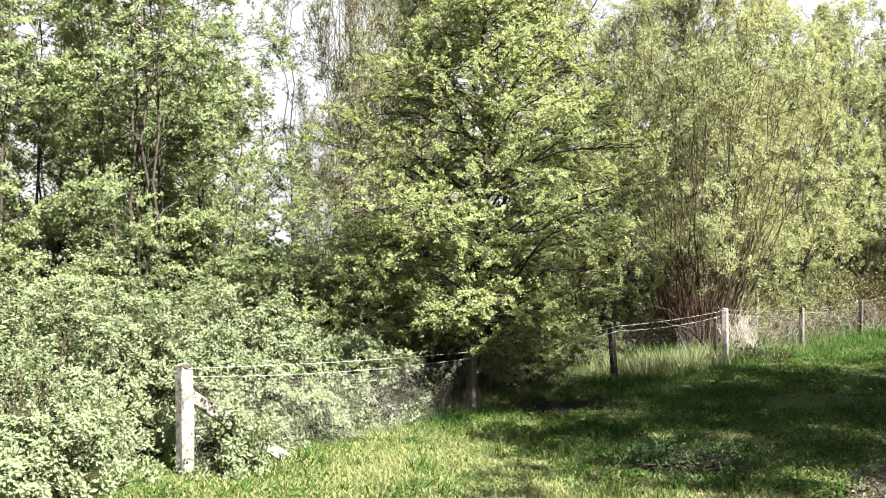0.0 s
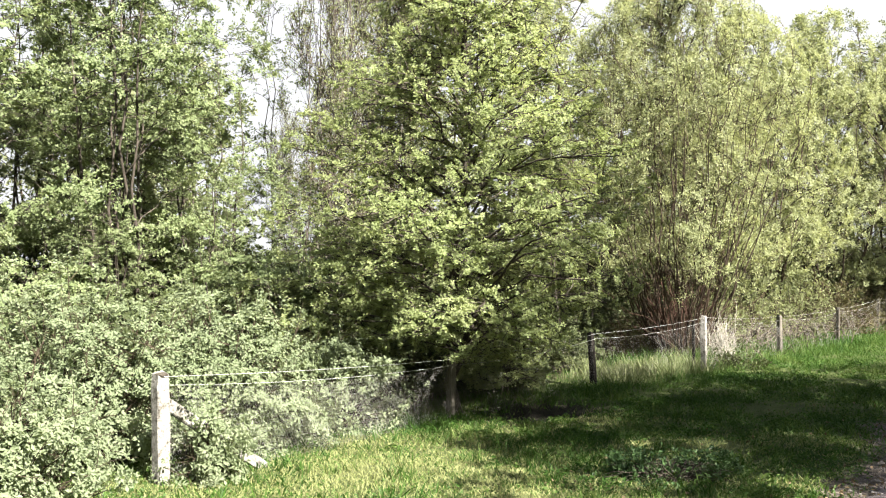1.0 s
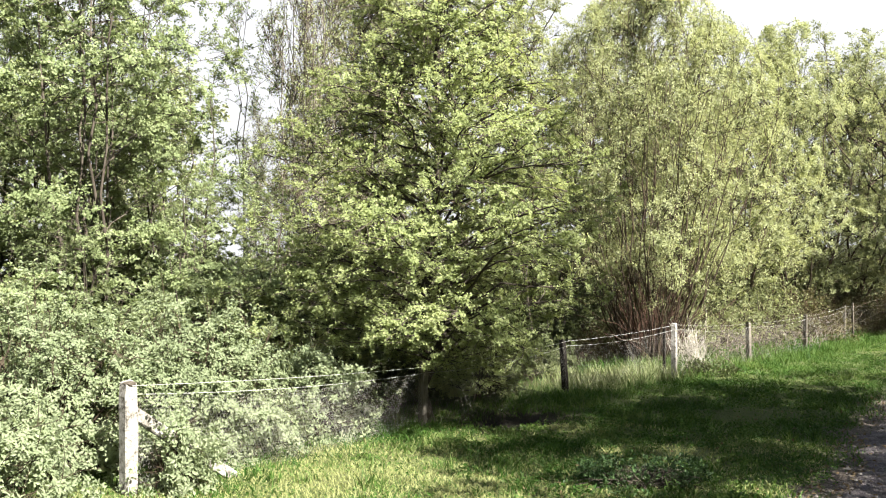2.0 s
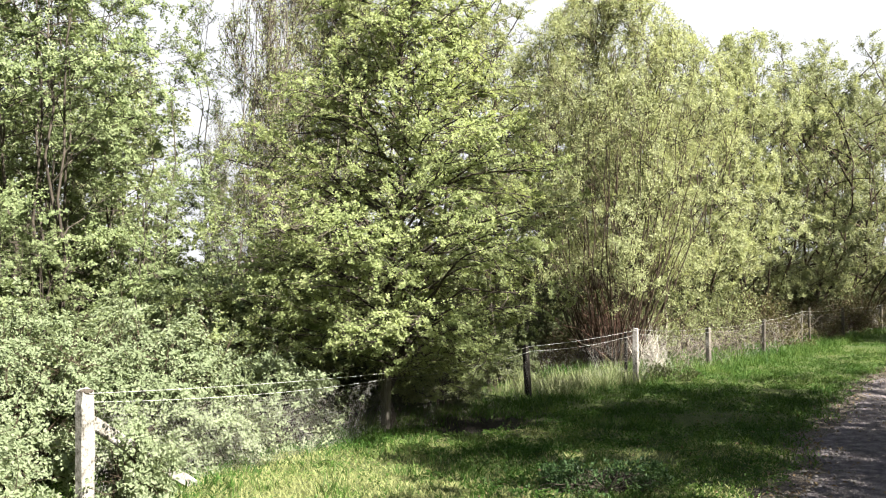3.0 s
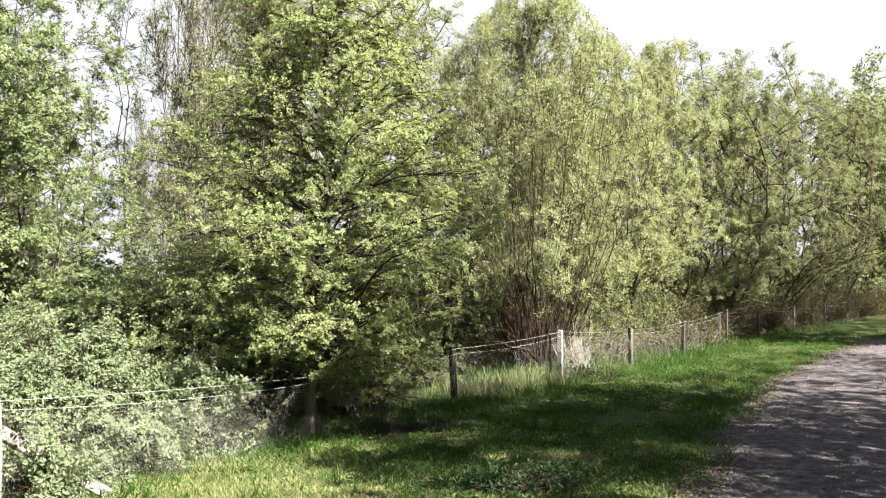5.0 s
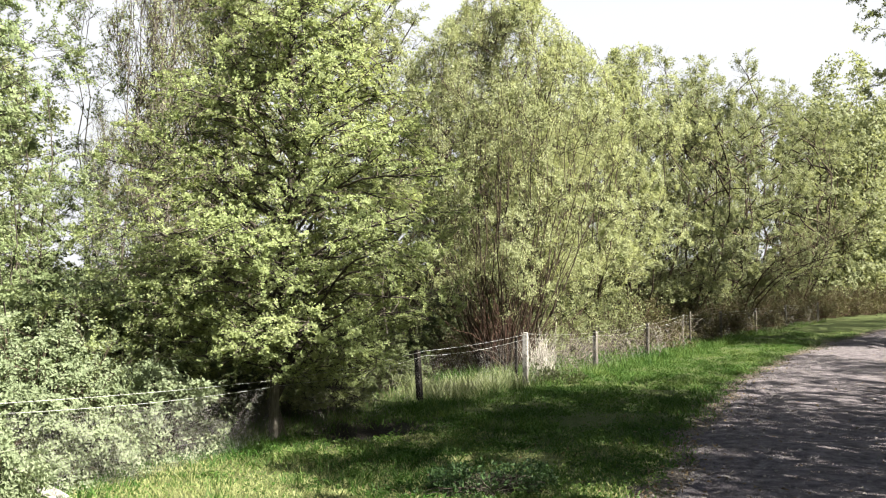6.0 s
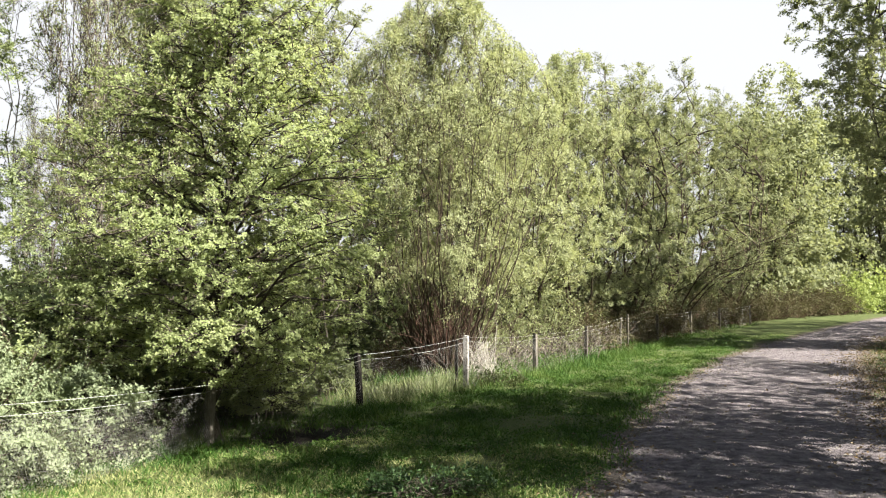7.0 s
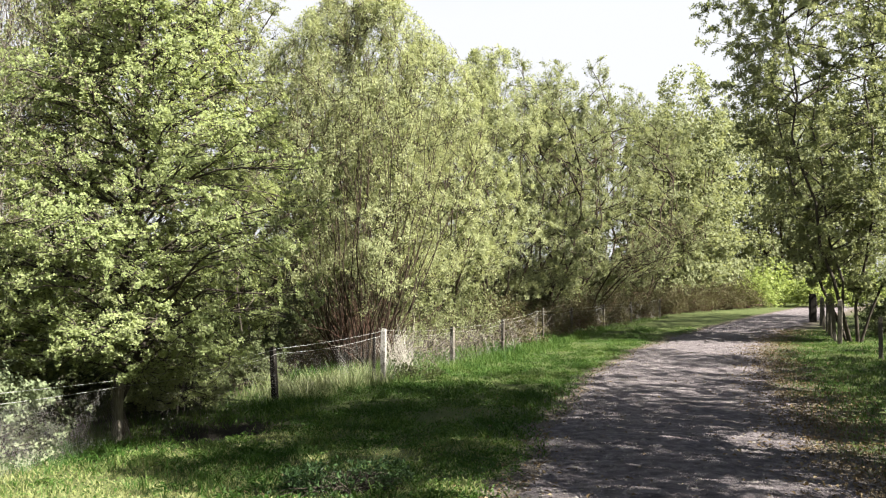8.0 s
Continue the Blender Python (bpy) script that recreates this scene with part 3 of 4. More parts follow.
tuft = lumps(grng, np.stack([gs, gn, 0 * gs], 1), 0.16)
tall = np.clip(1 + 0.75 * tuft, 0.25, 2.2) + 0.6 * np.clip((-gn - 6.3) / 0.6, 0, 1)
blades("grass", grng, gs[ok], gn[ok], (0.046 * (1 + 0.6 * patch) * tall)[ok], 0.013, GRASS, "short green grass of the verge, patchy and uneven", 1.6)
gs, gn = scatter(60000, 5, 32, -1.6, 2.6, 1.4)
el, er = track_edges(gs)
ok = (gn > er + np.abs(grng.normal(0.2, 0.5, len(gs))))
blades("grass", grng, gs[ok], gn[ok], 0.07, 0.01, GRASS, "thin green grass among fallen leaves beside the track", 1.0)


gs, gn = grng.uniform(-6, 2.6, 40000), grng.uniform(-7.5, -0.6, 40000)
ok = (gn < track_edges(gs)[0] - 0.3) & (grng.uniform(-9, 1, len(gs)) < gs)
blades("grass", grng, gs[ok], gn[ok], 0.045, 0.008, GRASS, "short green grass of the verge, patchy and uneven", 1.1)


gs, gn = grng.uniform(-6, 9, 36000), grng.uniform(0.5, 6.5, 36000)
ok = gn > track_edges(gs)[1] + 0.3 + np.abs(grng.normal(0.1, 0.4, len(gs)))
blades("grass", grng, gs[ok], gn[ok], 0.05, 0.01, GRASS, "short green grass under the trees beside the track", 1.3)


def flat_leaves(name, s, n, lift, length, width, mat, label, up, kind="stuff"):
    """Small leaves close over the ground, few where the shade patch is painted."""
    grown = ((s - 8.4) / 1.2) ** 2 + ((n + 6.55) / 0.66) ** 2 > grng.uniform(0.2, 1.2, len(s))
    s, n, lift = s[grown], n[grown], lift[grown]
    pos = np.stack([s * ES[0] + n * EN[0], s * ES[1] + n * EN[1], relief(s, n) + lift], 1)
    v, q = leaves(grng, pos, grng.normal(0, 1, (len(s), 3)) * np.array([1, 1, 0.3]), length, width, up=up)
    z0 = np.repeat(relief(s, n), 4) + 0.004
    v[:, 2] = np.maximum(v[:, 2], z0)
    return tagged(mesh_object(name, v, q, mat), label, "leaves", kind=kind)


gs, gn = scatter(150000, 2.5, 26, -7.2, -1.4, 1.8)
el, er = track_edges(gs)
clump = np.sin(gs * 2.9 + 0.7) * np.sin(gn * 3.4 + gs) + 0.5 * np.sin(gs * 7 - gn * 5)
ok = (gn < el - 0.1) & (grng.uniform(-0.9, 1.2, len(gs)) < clump) & (grng.uniform(0, 1, len(gs)) < np.clip(0.3 + 0.5 * (gs - 5.8), 0.3, 1))
flat_leaves("ground_weeds", gs[ok], gn[ok], grng.uniform(0.01, 0.07, ok.sum()), 0.03, 0.02, GRASS, "low clover and weeds among the grass", 0.8)
# taller leafy clumps of dandelion, clover and dock, scattered unevenly
cs, cn = scatter(620, 5.6, 24, -7.0, -1.6, 1.5)
ok = (cn < track_edges(cs)[0] - 0.25) & (lumps(grng, np.stack([cs, cn, 0 * cs], 1), 1.6) > -0.3)
cs, cn = cs[ok], cn[ok]
big_ = grng.uniform(0.5, 1.5, len(cs))
c = np.repeat(np.arange(len(cs)), 56)
off = grng.normal(0, 0.075, (len(c), 2)) * big_[c][:, None]
flat_leaves("ground_weeds", cs[c] + off[:, 0], cn[c] + off[:, 1], np.maximum(0.085 * big_[c] - 0.5 * np.hypot(off[:, 0], off[:, 1]), 0.01) * grng.uniform(0.3, 1, len(c)), 0.048, 0.022, GRASS,
            "leafy clumps of low weeds in the grass", 0.6)
gs, gn = scatter(90000, 5.5, 32, -4.5, 3.0, 1.6)
el, er = track_edges(gs)
ok = grng.uniform(0, 1, len(gs)) < 0.75 * np.exp(-((gn - er - 0.25) / 0.6) ** 2) + 0.015 + 0.1 * np.exp(-((gn - el) / 0.25) ** 2)
flat_leaves("leaf_litter", gs[ok], gn[ok], grng.uniform(0.02, 0.04, ok.sum()), 0.05, 0.03, LITTER, "dry brown fallen leaves along the track's edge", 1.2)
# loose stones on the track
gs, gn = scatter(15000, 5, 30, -4.2, 1.0, 1.8)
el, er = track_edges(gs)
ok = (gn > el - 0.05) & (gn < er + 0.2)
gs, gn = gs[ok], gn[ok]
rad = np.exp(grng.normal(-4.5, 0.4, len(gs)))
c = np.stack([gs * ES[0] + gn * EN[0], gs * ES[1] + gn * EN[1], relief(gs, gn) + 0.03], 1)
oct_ = np.array([[1, 0, 0], [0, 1, 0], [-1, 0, 0], [0, -1, 0], [0, 0, 0.7], [0, 0, -0.7]])
v = (c[:, None] + oct_[None] * rad[:, None, None] * grng.uniform(0.6, 1.3, (len(gs), 6, 1))).reshape(-1, 3)
tri = np.array([[0, 1, 4], [1, 2, 4], [2, 3, 4], [3, 0, 4], [1, 0, 5], [2, 1, 5], [3, 2, 5], [0, 3, 5]])
tagged(mesh_object("pebbles", v, (np.arange(len(gs))[:, None, None] * 6 + tri[None]).reshape(-1, 3), STONE), "small loose grey stones on the track", "stones", kind="stuff")
# long dry grass under the fence
gs, gn = scatter(11000, 9.6, 17, -8.0, -6.6)
ok = grng.uniform(0, 1, len(gs)) < np.where(gs > 10.7, 0.7 * np.exp(-((gs - 12.0) / 1.4) ** 2) + 0.05, 0)
blades("tall_grass", grng, gs[ok], gn[ok], 0.22 * np.clip(1 + 0.5 * lumps(grng, np.stack([gs, gn, 0 * gs], 1), 0.5)[ok], 0.3, 1.7), 0.011, STRAW, "long pale dry grass under the fence wire", 1.0)
gs, gn = scatter(9000, 2.5, 40, -7.6, -6.3)
gs = np.concatenate([gs, grng.uniform(5, 16, 4000)])
gn = np.concatenate([gn, grng.uniform(-9.0, -6.9, 4000)])
blades("tall_grass", grng, gs, gn, 0.1, 0.008, GRASS, "longer green grass along the foot of the fence", 0.9)
# dry blades by the first post, coloured paler to paint the corner's sunlight
gs, gn = scatter(80000, 2.0, 9.0, -6.9, -2.6)
dry = np.sin(gs * 2.3 + 0.4) * np.sin(gn * 2.9 + gs * 0.6) + 0.5 * np.sin(gs * 6.1) * np.sin(gn * 5.3)
ok = (gn < track_edges(gs)[0] - 0.2) & (grng.uniform(-2.0, 1.0, len(gs)) < dry + 0.75 * np.clip(6.3 - gs, -1.5, 1))
blades("dry_lit_grass", grng, gs[ok], gn[ok], 0.045, 0.0075, DRY_LIT, "pale dry mown grass, the verge's sunlight put into its colour", 1.7)
gs, gn = scatter(5200, 13.3, 25, -7.0, -6.25)
blades("tall_grass", grng, gs, gn, 0.16, 0.009, GRASS, "longer green grass along the foot of the fence", 0.9)
gs, gn = scatter(9000, 13.2, 25, -9.0, -7.0)
ok = lumps(grng, np.stack([gs, gn, 0 * gs], 1), 1.1) > grng.uniform(-0.8, 0.4, len(gs))
blades("tall_grass", grng, gs[ok], gn[ok], 0.24, 0.011, GRASS, "rank green grass behind the fence", 0.9)
# coarse tufts standing out of the mown grass
for k in range(5):
    ts_, tn_ = grng.uniform(4.5, 20, 26), grng.uniform(-6.8, -3.2, 26)
    keep_ = tn_ < track_edges(ts_)[0] - 0.3
    ts_, tn_ = ts_[keep_], tn_[keep_]
    c = np.repeat(np.arange(len(ts_)), 55)
    blades("grass_tuft", grng, ts_[c] + grng.normal(0, 0.07, len(c)), tn_[c] + grng.normal(0, 0.07, len(c)), 0.05 + 0.018 * k, 0.009, GRASS, "dark coarse grass tufts in the verge", 1.0)


# ---- trees and shrubs ----
def spot(s, n, turn=0, big=1.0, z=None):
    z = float(relief(s, n)) if z is None else z
    return Matrix.Translation(plan(s, n, z)) @ pose(0, 0, 0, 0, 0, turn) @ Matrix.Scale(big, 4)


tree("hawthorn_tree", (0.42, 10.15, GROUND), "bushy hawthorn with fresh yellow-green leaves beside the wire fence", "tree", BARK, LEAF_HAW, 3,
     [(0.8, 0.8), (1.15, 1.6), (1.7, 2.1), (2.4, 2.3), (3.1, 2.1), (4.0, 1.65), (4.9, 1.2), (5.8, 0.8), (6.8, 0.25)], 155, trunks=1, trunk_r=0.07, spread=0.0, lean=(0.22, 0.0), gather=1.45, branches=9, twigs=6,
     tri=True, spurs=8, per_twig=6, leaf_size=(0.026, 0.021), limb_from=0.13, rise=0.4, twig_len=0.36, drawn=0.5, flat=0.5, up=0.8, open_=0.8, lift=0.2, droop=0.1, gap=0.8, gap_cut=(-1.5, 0.1), thin_limb=0.12)
tree("willow_tree", plan(15.0, -8.35, -0.2), "many-stemmed willow fanning out from its base, thin yellow-green leaves", "tree", BARK_WARM, LEAF_WILLOW, 5,
     [(0.9, 1.1), (1.5, 1.9), (2.8, 2.5), (4.2, 2.65), (5.6, 2.2), (6.6, 1.6), (7.4, 0.7)], 104, trunks=72, trunk_r=0.017, spread=2.6, branches=8, twigs=6, fan=0.22, foot=0.035, sway=0.012, limb_r=0.7,
     tri=True, spurs=9, per_twig=4, leaf_size=(0.055, 0.019), limb_from=0.17, rise=1.2, twig_len=0.5, up=0.5, open_=1.2, lift=0.7, group="trees behind the fence", bark_twig=TWIG_GREEN, drawn=0.5, gap_cut=(-1.4, 0.1))
willow = tree("willow_tree", plan(19.8, -9.2, -0.3), "leaning willow with many stems and pale yellow-green leaves", "tree", BARK_WARM, LEAF_WILLOW, 6,
              [(0.5, 1.8), (1.5, 2.5), (2.8, 2.9), (4.4, 2.8), (6.0, 2.2), (7.2, 1.2), (7.8, 0.4)], 66, trunks=16, trunk_r=0.03, spread=2.2, branches=8, twigs=6, fan=0.25, sway=0.012,
              tri=True, spurs=9, per_twig=6, leaf_size=(0.065, 0.023), limb_from=0.08, rise=0.9, twig_len=0.5, up=0.5, open_=1.2, lift=0.55, group="trees behind the fence", bark_twig=TWIG_GREEN, drawn=0.3, gap=0.75, gap_cut=(-0.8, 0.5))
copy_thing(willow, spot(24.6, -9.2, 250, 1.13))
alder = tree("alder_tree", (-4.5, 13.2, -0.35), "tall slender tree with fresh green leaves on thin grey stems", "tree", BARK, LEAF_ALDER, 7,
             [(1.6, 0.9), (3.0, 1.6), (4.5, 1.9), (6.5, 1.8), (8.5, 1.3), (9.8, 0.5)], 50, trunks=6, trunk_r=0.035, spread=1.0, branches=8, twigs=6,
             tri=True, spurs=6, per_twig=6, leaf_size=(0.044, 0.034), limb_from=0.2, rise=0.5, twig_len=0.42, group="trees behind the fence", drawn=0.35, flat=0.45, gap=1.1, gap_cut=(-1.1, 0.5), sway=0.014)
for x, y, turn, big in ((-7.0, 12.4, 70, 1.0), (-6.0, 16.0, 160, 1.05), (-9.4, 14.5, 250, 1.1), (-3.95, 15.2, 300, 0.85), (-5.4, 14.6, 30, 0.9), (-8.3, 13.0, 200, 0.95), (-7.4, 15.2, 110, 1.0), (-9.2, 16.6, 70, 1.1), (-3.35, 14.2, 15, 0.42), (-2.3, 14.9, 140, 0.42), (-4.6, 12.0, 250, 0.36)):
    copy_thing(alder, pose(x, y, -0.45, 0, 0, turn) @ Matrix.Scale(big, 4))
bare = tree("poplar_tree", (-1.6, 15.6, -0.45), "upright twiggy tree, brown stems with hardly any leaves", "tree", BARK_GREY, LEAF_GREY, 9,
            [(1.0, 0.4), (3.0, 0.8), (6.0, 0.9), (8.5, 0.75), (9.9, 0.3)], 90, trunks=8, trunk_r=0.026, spread=0.6, branches=9, twigs=5,
            spurs=2, per_twig=3, leaf_size=(0.05, 0.03), limb_from=0.06, rise=2.6, twig_len=0.45, lift=1.3, group="trees behind the fence", drawn=0.75, sway=0.008, limb_r=0.6, bark_twig=BARK_WARM)
copy_thing(bare, pose(-0.7, 17.4, -0.45, 0, 0, 90))
copy_thing(bare, pose(-3.95, 24.5, -0.5, 0, 0, 200) @ Matrix.Scale(0.72, 4))
copy_thing(bare, pose(-3.2, 27.0, -0.5, 0, 0, 20) @ Matrix.Scale(0.8, 4))
tree("birch_tree", (-3.05, 17.0, -0.45), "slender birch with sparse small leaves against the sky", "tree", BARK_GREY, LEAF_ALDER, 12,
     [(2.0, 0.5), (4.0, 0.85), (7.0, 0.85), (9.6, 0.3)], 26, trunks=2, trunk_r=0.03, spread=0.4, branches=7, twigs=4,
     spurs=3, per_twig=4, leaf_size=(0.045, 0.034), limb_from=0.2, rise=1.0, twig_len=0.4, lift=0.3, tri=True, group="trees behind the fence", drawn=0.6, sway=0.012, limb_r=0.7)
pale = tree("sallow_tree", (0.7, 18.0, -0.45), "tall sallow with pale grey-green young leaves", "tree", BARK_WARM, LEAF_GREY, 13,
            [(1.3, 1.2), (2.2, 2.4), (4.5, 2.9), (7.0, 2.5), (8.6, 1.6), (9.6, 0.6)], 64, trunks=6, trunk_r=0.05, spread=1.8, branches=8, twigs=6, fan=0.5, sway=0.014, limb_r=1.6,
            tri=True, spurs=8, per_twig=6, leaf_size=(0.07, 0.03), limb_from=0.06, rise=0.8, twig_len=0.5, up=0.6, open_=1.0, lift=0.45, group="trees behind the fence", bark_twig=TWIG_GREEN, drawn=0.3, gap=0.8, gap_cut=(-0.8, 0.5))
for s, n, turn, big in ((18.5, -14.0, 50, 1.1), (23.0, -12.0, 300, 1.0), (28.8, -9.4, 140, 1.04), (33.0, -9.8, 20, 1.12), (38.5, -9.2, 260, 1.24), (44.0, -8.6, 80, 1.22)):
    copy_thing(pale, spot(s, n, turn, big))
far = tree("distant_tree", plan(49.0, -8.4, -0.4), "far grey-green tree at the edge of the wood", "tree", BARK_WARM, LEAF_GREY, 14,
           [(0.3, 2.1), (2.0, 2.9), (5.0, 3.3), (8.0, 2.9), (10.4, 1.8), (12.0, 0.6)], 48, trunks=5, trunk_r=0.07, spread=1.6, branches=8, twigs=6, sway=0.014,
           spurs=2, per_twig=5, leaf_size=(0.17, 0.09), limb_from=0.02, rise=0.6, twig_len=0.6, up=0.6, open_=0.9, group="distant trees", tri=True, drawn=0.05, fine=False)
for s, n, turn, big in ((51.0, -7.4, 80, 1.2), (54.0, -7.4, 10, 1.3), (60.0, -8.4, 160, 1.3), (67.5, -2.6, 40, 1.4), (70.5, 1.0, 220, 1.5), (62.0, -7.0, 80, 1.4), (68.0, -4.5, 310, 1.5), (75.0, -2.0, 140, 1.55), (79.0, 8.0, 300, 1.2), (86.0, 14.0, 120, 1.2), (92.0, 2.0, 70, 1.3), (34.0, -14.0, 0, 1.0), (48.0, -13.0, 200, 1.0), (65.0, -9.0, 30, 1.0), (28.0, -17.0, 140, 1.0)):
    copy_thing(far, spot(s, n, turn, big))
tree("track_tree", plan(27.0, 0.95), "grey-green tree with several leaning trunks beside the track", "tree", BARK, LEAF_TRACK, 17,
     [(1.4, 0.8), (2.4, 1.6), (3.6, 2.4), (5.5, 3.3), (8.0, 4.0), (10.5, 4.3), (12.8, 3.4), (14.4, 1.4)], 130, trunks=5, trunk_r=0.05, spread=2.4, lean=(-0.2, 0.2), gather=1.0, branches=9, twigs=6,
     tri=True, spurs=11, per_twig=5, leaf_size=(0.062, 0.042), limb_from=0.12, rise=0.4, twig_len=0.5, group="trees beside the track", drawn=0.4, droop=0.25, up=0.7, open_=0.9, sway=0.016, gap_cut=(-1.4, 0.2))
CROWN = [(2.2, 1.4), (3.4, 3.0), (5.4, 3.6), (7.6, 3.2), (9.2, 2.0), (10.2, 0.5)]
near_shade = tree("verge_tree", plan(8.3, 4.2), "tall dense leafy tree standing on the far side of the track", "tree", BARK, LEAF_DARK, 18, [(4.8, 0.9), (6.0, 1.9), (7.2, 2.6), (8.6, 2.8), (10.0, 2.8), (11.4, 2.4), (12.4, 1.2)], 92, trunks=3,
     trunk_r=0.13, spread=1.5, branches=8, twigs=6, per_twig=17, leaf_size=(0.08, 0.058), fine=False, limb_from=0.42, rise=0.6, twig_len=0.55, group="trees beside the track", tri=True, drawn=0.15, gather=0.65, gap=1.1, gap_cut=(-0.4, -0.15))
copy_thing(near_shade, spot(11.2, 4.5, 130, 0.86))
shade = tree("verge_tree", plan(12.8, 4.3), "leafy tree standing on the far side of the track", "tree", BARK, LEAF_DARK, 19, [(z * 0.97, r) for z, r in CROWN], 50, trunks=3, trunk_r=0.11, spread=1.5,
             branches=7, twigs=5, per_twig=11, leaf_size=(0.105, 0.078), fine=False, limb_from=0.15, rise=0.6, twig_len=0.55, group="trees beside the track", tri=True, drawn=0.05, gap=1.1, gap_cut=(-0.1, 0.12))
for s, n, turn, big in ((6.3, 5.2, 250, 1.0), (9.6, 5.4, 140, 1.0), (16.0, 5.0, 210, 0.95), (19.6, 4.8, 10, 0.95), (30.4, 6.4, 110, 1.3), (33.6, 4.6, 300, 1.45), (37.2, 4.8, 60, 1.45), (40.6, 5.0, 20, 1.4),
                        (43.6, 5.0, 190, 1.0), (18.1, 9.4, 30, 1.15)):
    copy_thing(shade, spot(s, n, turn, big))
for i, (x, y, rx, ry, h) in enumerate(((-3.06, 5.82, 1.0, 0.85, 1.15), (-4.8, 7.2, 1.6, 1.2, 2.25), (-3.2, 7.9, 1.35, 1.0, 1.75), (-2.02, 8.78, 1.05, 0.85, 1.62), (-1.1, 9.5, 0.85, 0.6, 1.05))):
    shrub("bramble_bush", (x, y, GROUND), "sprawling pale green bush leaning over the wire fence", "bush", LEAF_BUSH, BARK_WARM, 30 + i, (rx, ry, h),
          stems=int((80 if i < 3 else 125) * rx * h), twigs=11, spurs=6, per_twig=6, leaf_size=(0.04, 0.022), group="bushes at the fence", lump_size=0.55)
for i, (x, y, w_, h) in enumerate(((-2.4, 11.8, 0.9, 0.72), (-5.6, 11.2, 1.1, 0.75), (-0.9, 12.4, 0.9, 0.75))):
    tree("elder_bush", (x, y, -0.25), "loose green bush spreading in the shade behind the fence", "bush", BARK, LEAF_ALDER, 50 + i, [(0.6 * h, 0.9 * w_), (1.4 * h, 1.6 * w_), (2.2 * h, 1.5 * w_), (2.75 * h, 0.5)], 26,
         trunks=5, trunk_r=0.028, spread=1.0, branches=7, twigs=6, tri=True, spurs=5, per_twig=8, leaf_size=(0.044, 0.034), limb_from=0.35, rise=0.3, twig_len=0.4, group="bushes in the wood", drawn=0.4, flat=0.65, lift=0.1, droop=0.15)
tree("hawthorn_bush", plan(8.9, -7.75, -0.2), "low shaded hawthorn bush behind the wire fence", "bush", BARK, LEAF_HAW, 55, [(0.25, 0.6), (0.7, 1.05), (1.2, 1.0), (1.6, 0.4)], 30,
     trunks=5, trunk_r=0.02, spread=0.6, branches=7, twigs=6, spurs=5, per_twig=6, leaf_size=(0.03, 0.023), limb_from=0.15, rise=0.3, twig_len=0.35, group="bushes in the wood", drawn=0.4, flat=0.6, tri=True)
tree("hawthorn_bush", (-1.0, 11.0, -0.2), "young hawthorn spreading flat sunlit sprays behind the fence", "bush", BARK, LEAF_HAW, 56, [(0.7, 0.7), (1.2, 1.3), (1.9, 1.4), (2.5, 0.6)], 30,
     trunks=4, trunk_r=0.025, spread=0.7, branches=7, twigs=6, spurs=6, per_twig=6, leaf_size=(0.032, 0.024), limb_from=0.3, rise=0.2, twig_len=0.4, group="bushes in the wood", drawn=0.4, flat=0.75, lift=0.05, droop=0.15, tri=True)
shrub("bramble_shoots", plan(3.64, -6.4), "low pale bramble shoots growing round the concrete brace", "bush", LEAF_BUSH, BARK_WARM, 37, (0.22, 0.16, 0.7), stems=34, twigs=8, spurs=3, per_twig=6, leaf_size=(0.044, 0.023))
# undergrowth whose dark leaf colour stands in for shade under the trees
under = shrub("thicket_bush", plan(9.0, -10.5, -0.4), "tangled undergrowth bush, the shade under the trees put into its dark leaves", "bush", LEAF_DARK, BARK, 60, (1.9, 1.6, 1.9), stems=70, twigs=10, spurs=3, per_twig=8,
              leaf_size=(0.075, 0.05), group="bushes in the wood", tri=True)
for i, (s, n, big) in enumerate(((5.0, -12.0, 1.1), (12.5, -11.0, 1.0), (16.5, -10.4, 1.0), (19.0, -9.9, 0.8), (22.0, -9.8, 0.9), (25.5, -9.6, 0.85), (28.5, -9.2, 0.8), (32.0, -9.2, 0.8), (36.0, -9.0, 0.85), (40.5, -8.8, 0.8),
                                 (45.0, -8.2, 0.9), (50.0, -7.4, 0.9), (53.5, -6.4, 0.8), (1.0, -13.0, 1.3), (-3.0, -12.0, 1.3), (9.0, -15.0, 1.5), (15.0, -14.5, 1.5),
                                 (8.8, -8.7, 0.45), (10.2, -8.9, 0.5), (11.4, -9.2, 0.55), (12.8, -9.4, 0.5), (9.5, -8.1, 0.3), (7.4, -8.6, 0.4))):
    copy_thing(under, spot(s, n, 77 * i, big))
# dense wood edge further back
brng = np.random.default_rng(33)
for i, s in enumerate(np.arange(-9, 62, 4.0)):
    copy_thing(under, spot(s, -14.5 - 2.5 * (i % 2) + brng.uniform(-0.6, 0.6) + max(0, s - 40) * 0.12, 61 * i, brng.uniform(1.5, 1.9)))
for i, s in enumerate(np.arange(-8, 40, 9.0)):
    copy_thing(far, spot(s, -21 + brng.uniform(-1, 1), 47 * i, brng.uniform(0.85, 1.0) * (0.5 if 9 < s < 17 else 1)))
hedge = shrub("hedge_bush", plan(21.6, -8.1, -0.2), "dark low bush with reddish twigs hanging over the fence", "bush", LEAF_BROWN, TWIG_RED, 61, (1.5, 1.1, 1.5), stems=170, twigs=9, per_twig=8,
              leaf_size=(0.055, 0.036), group="bushes at the fence", tri=True)
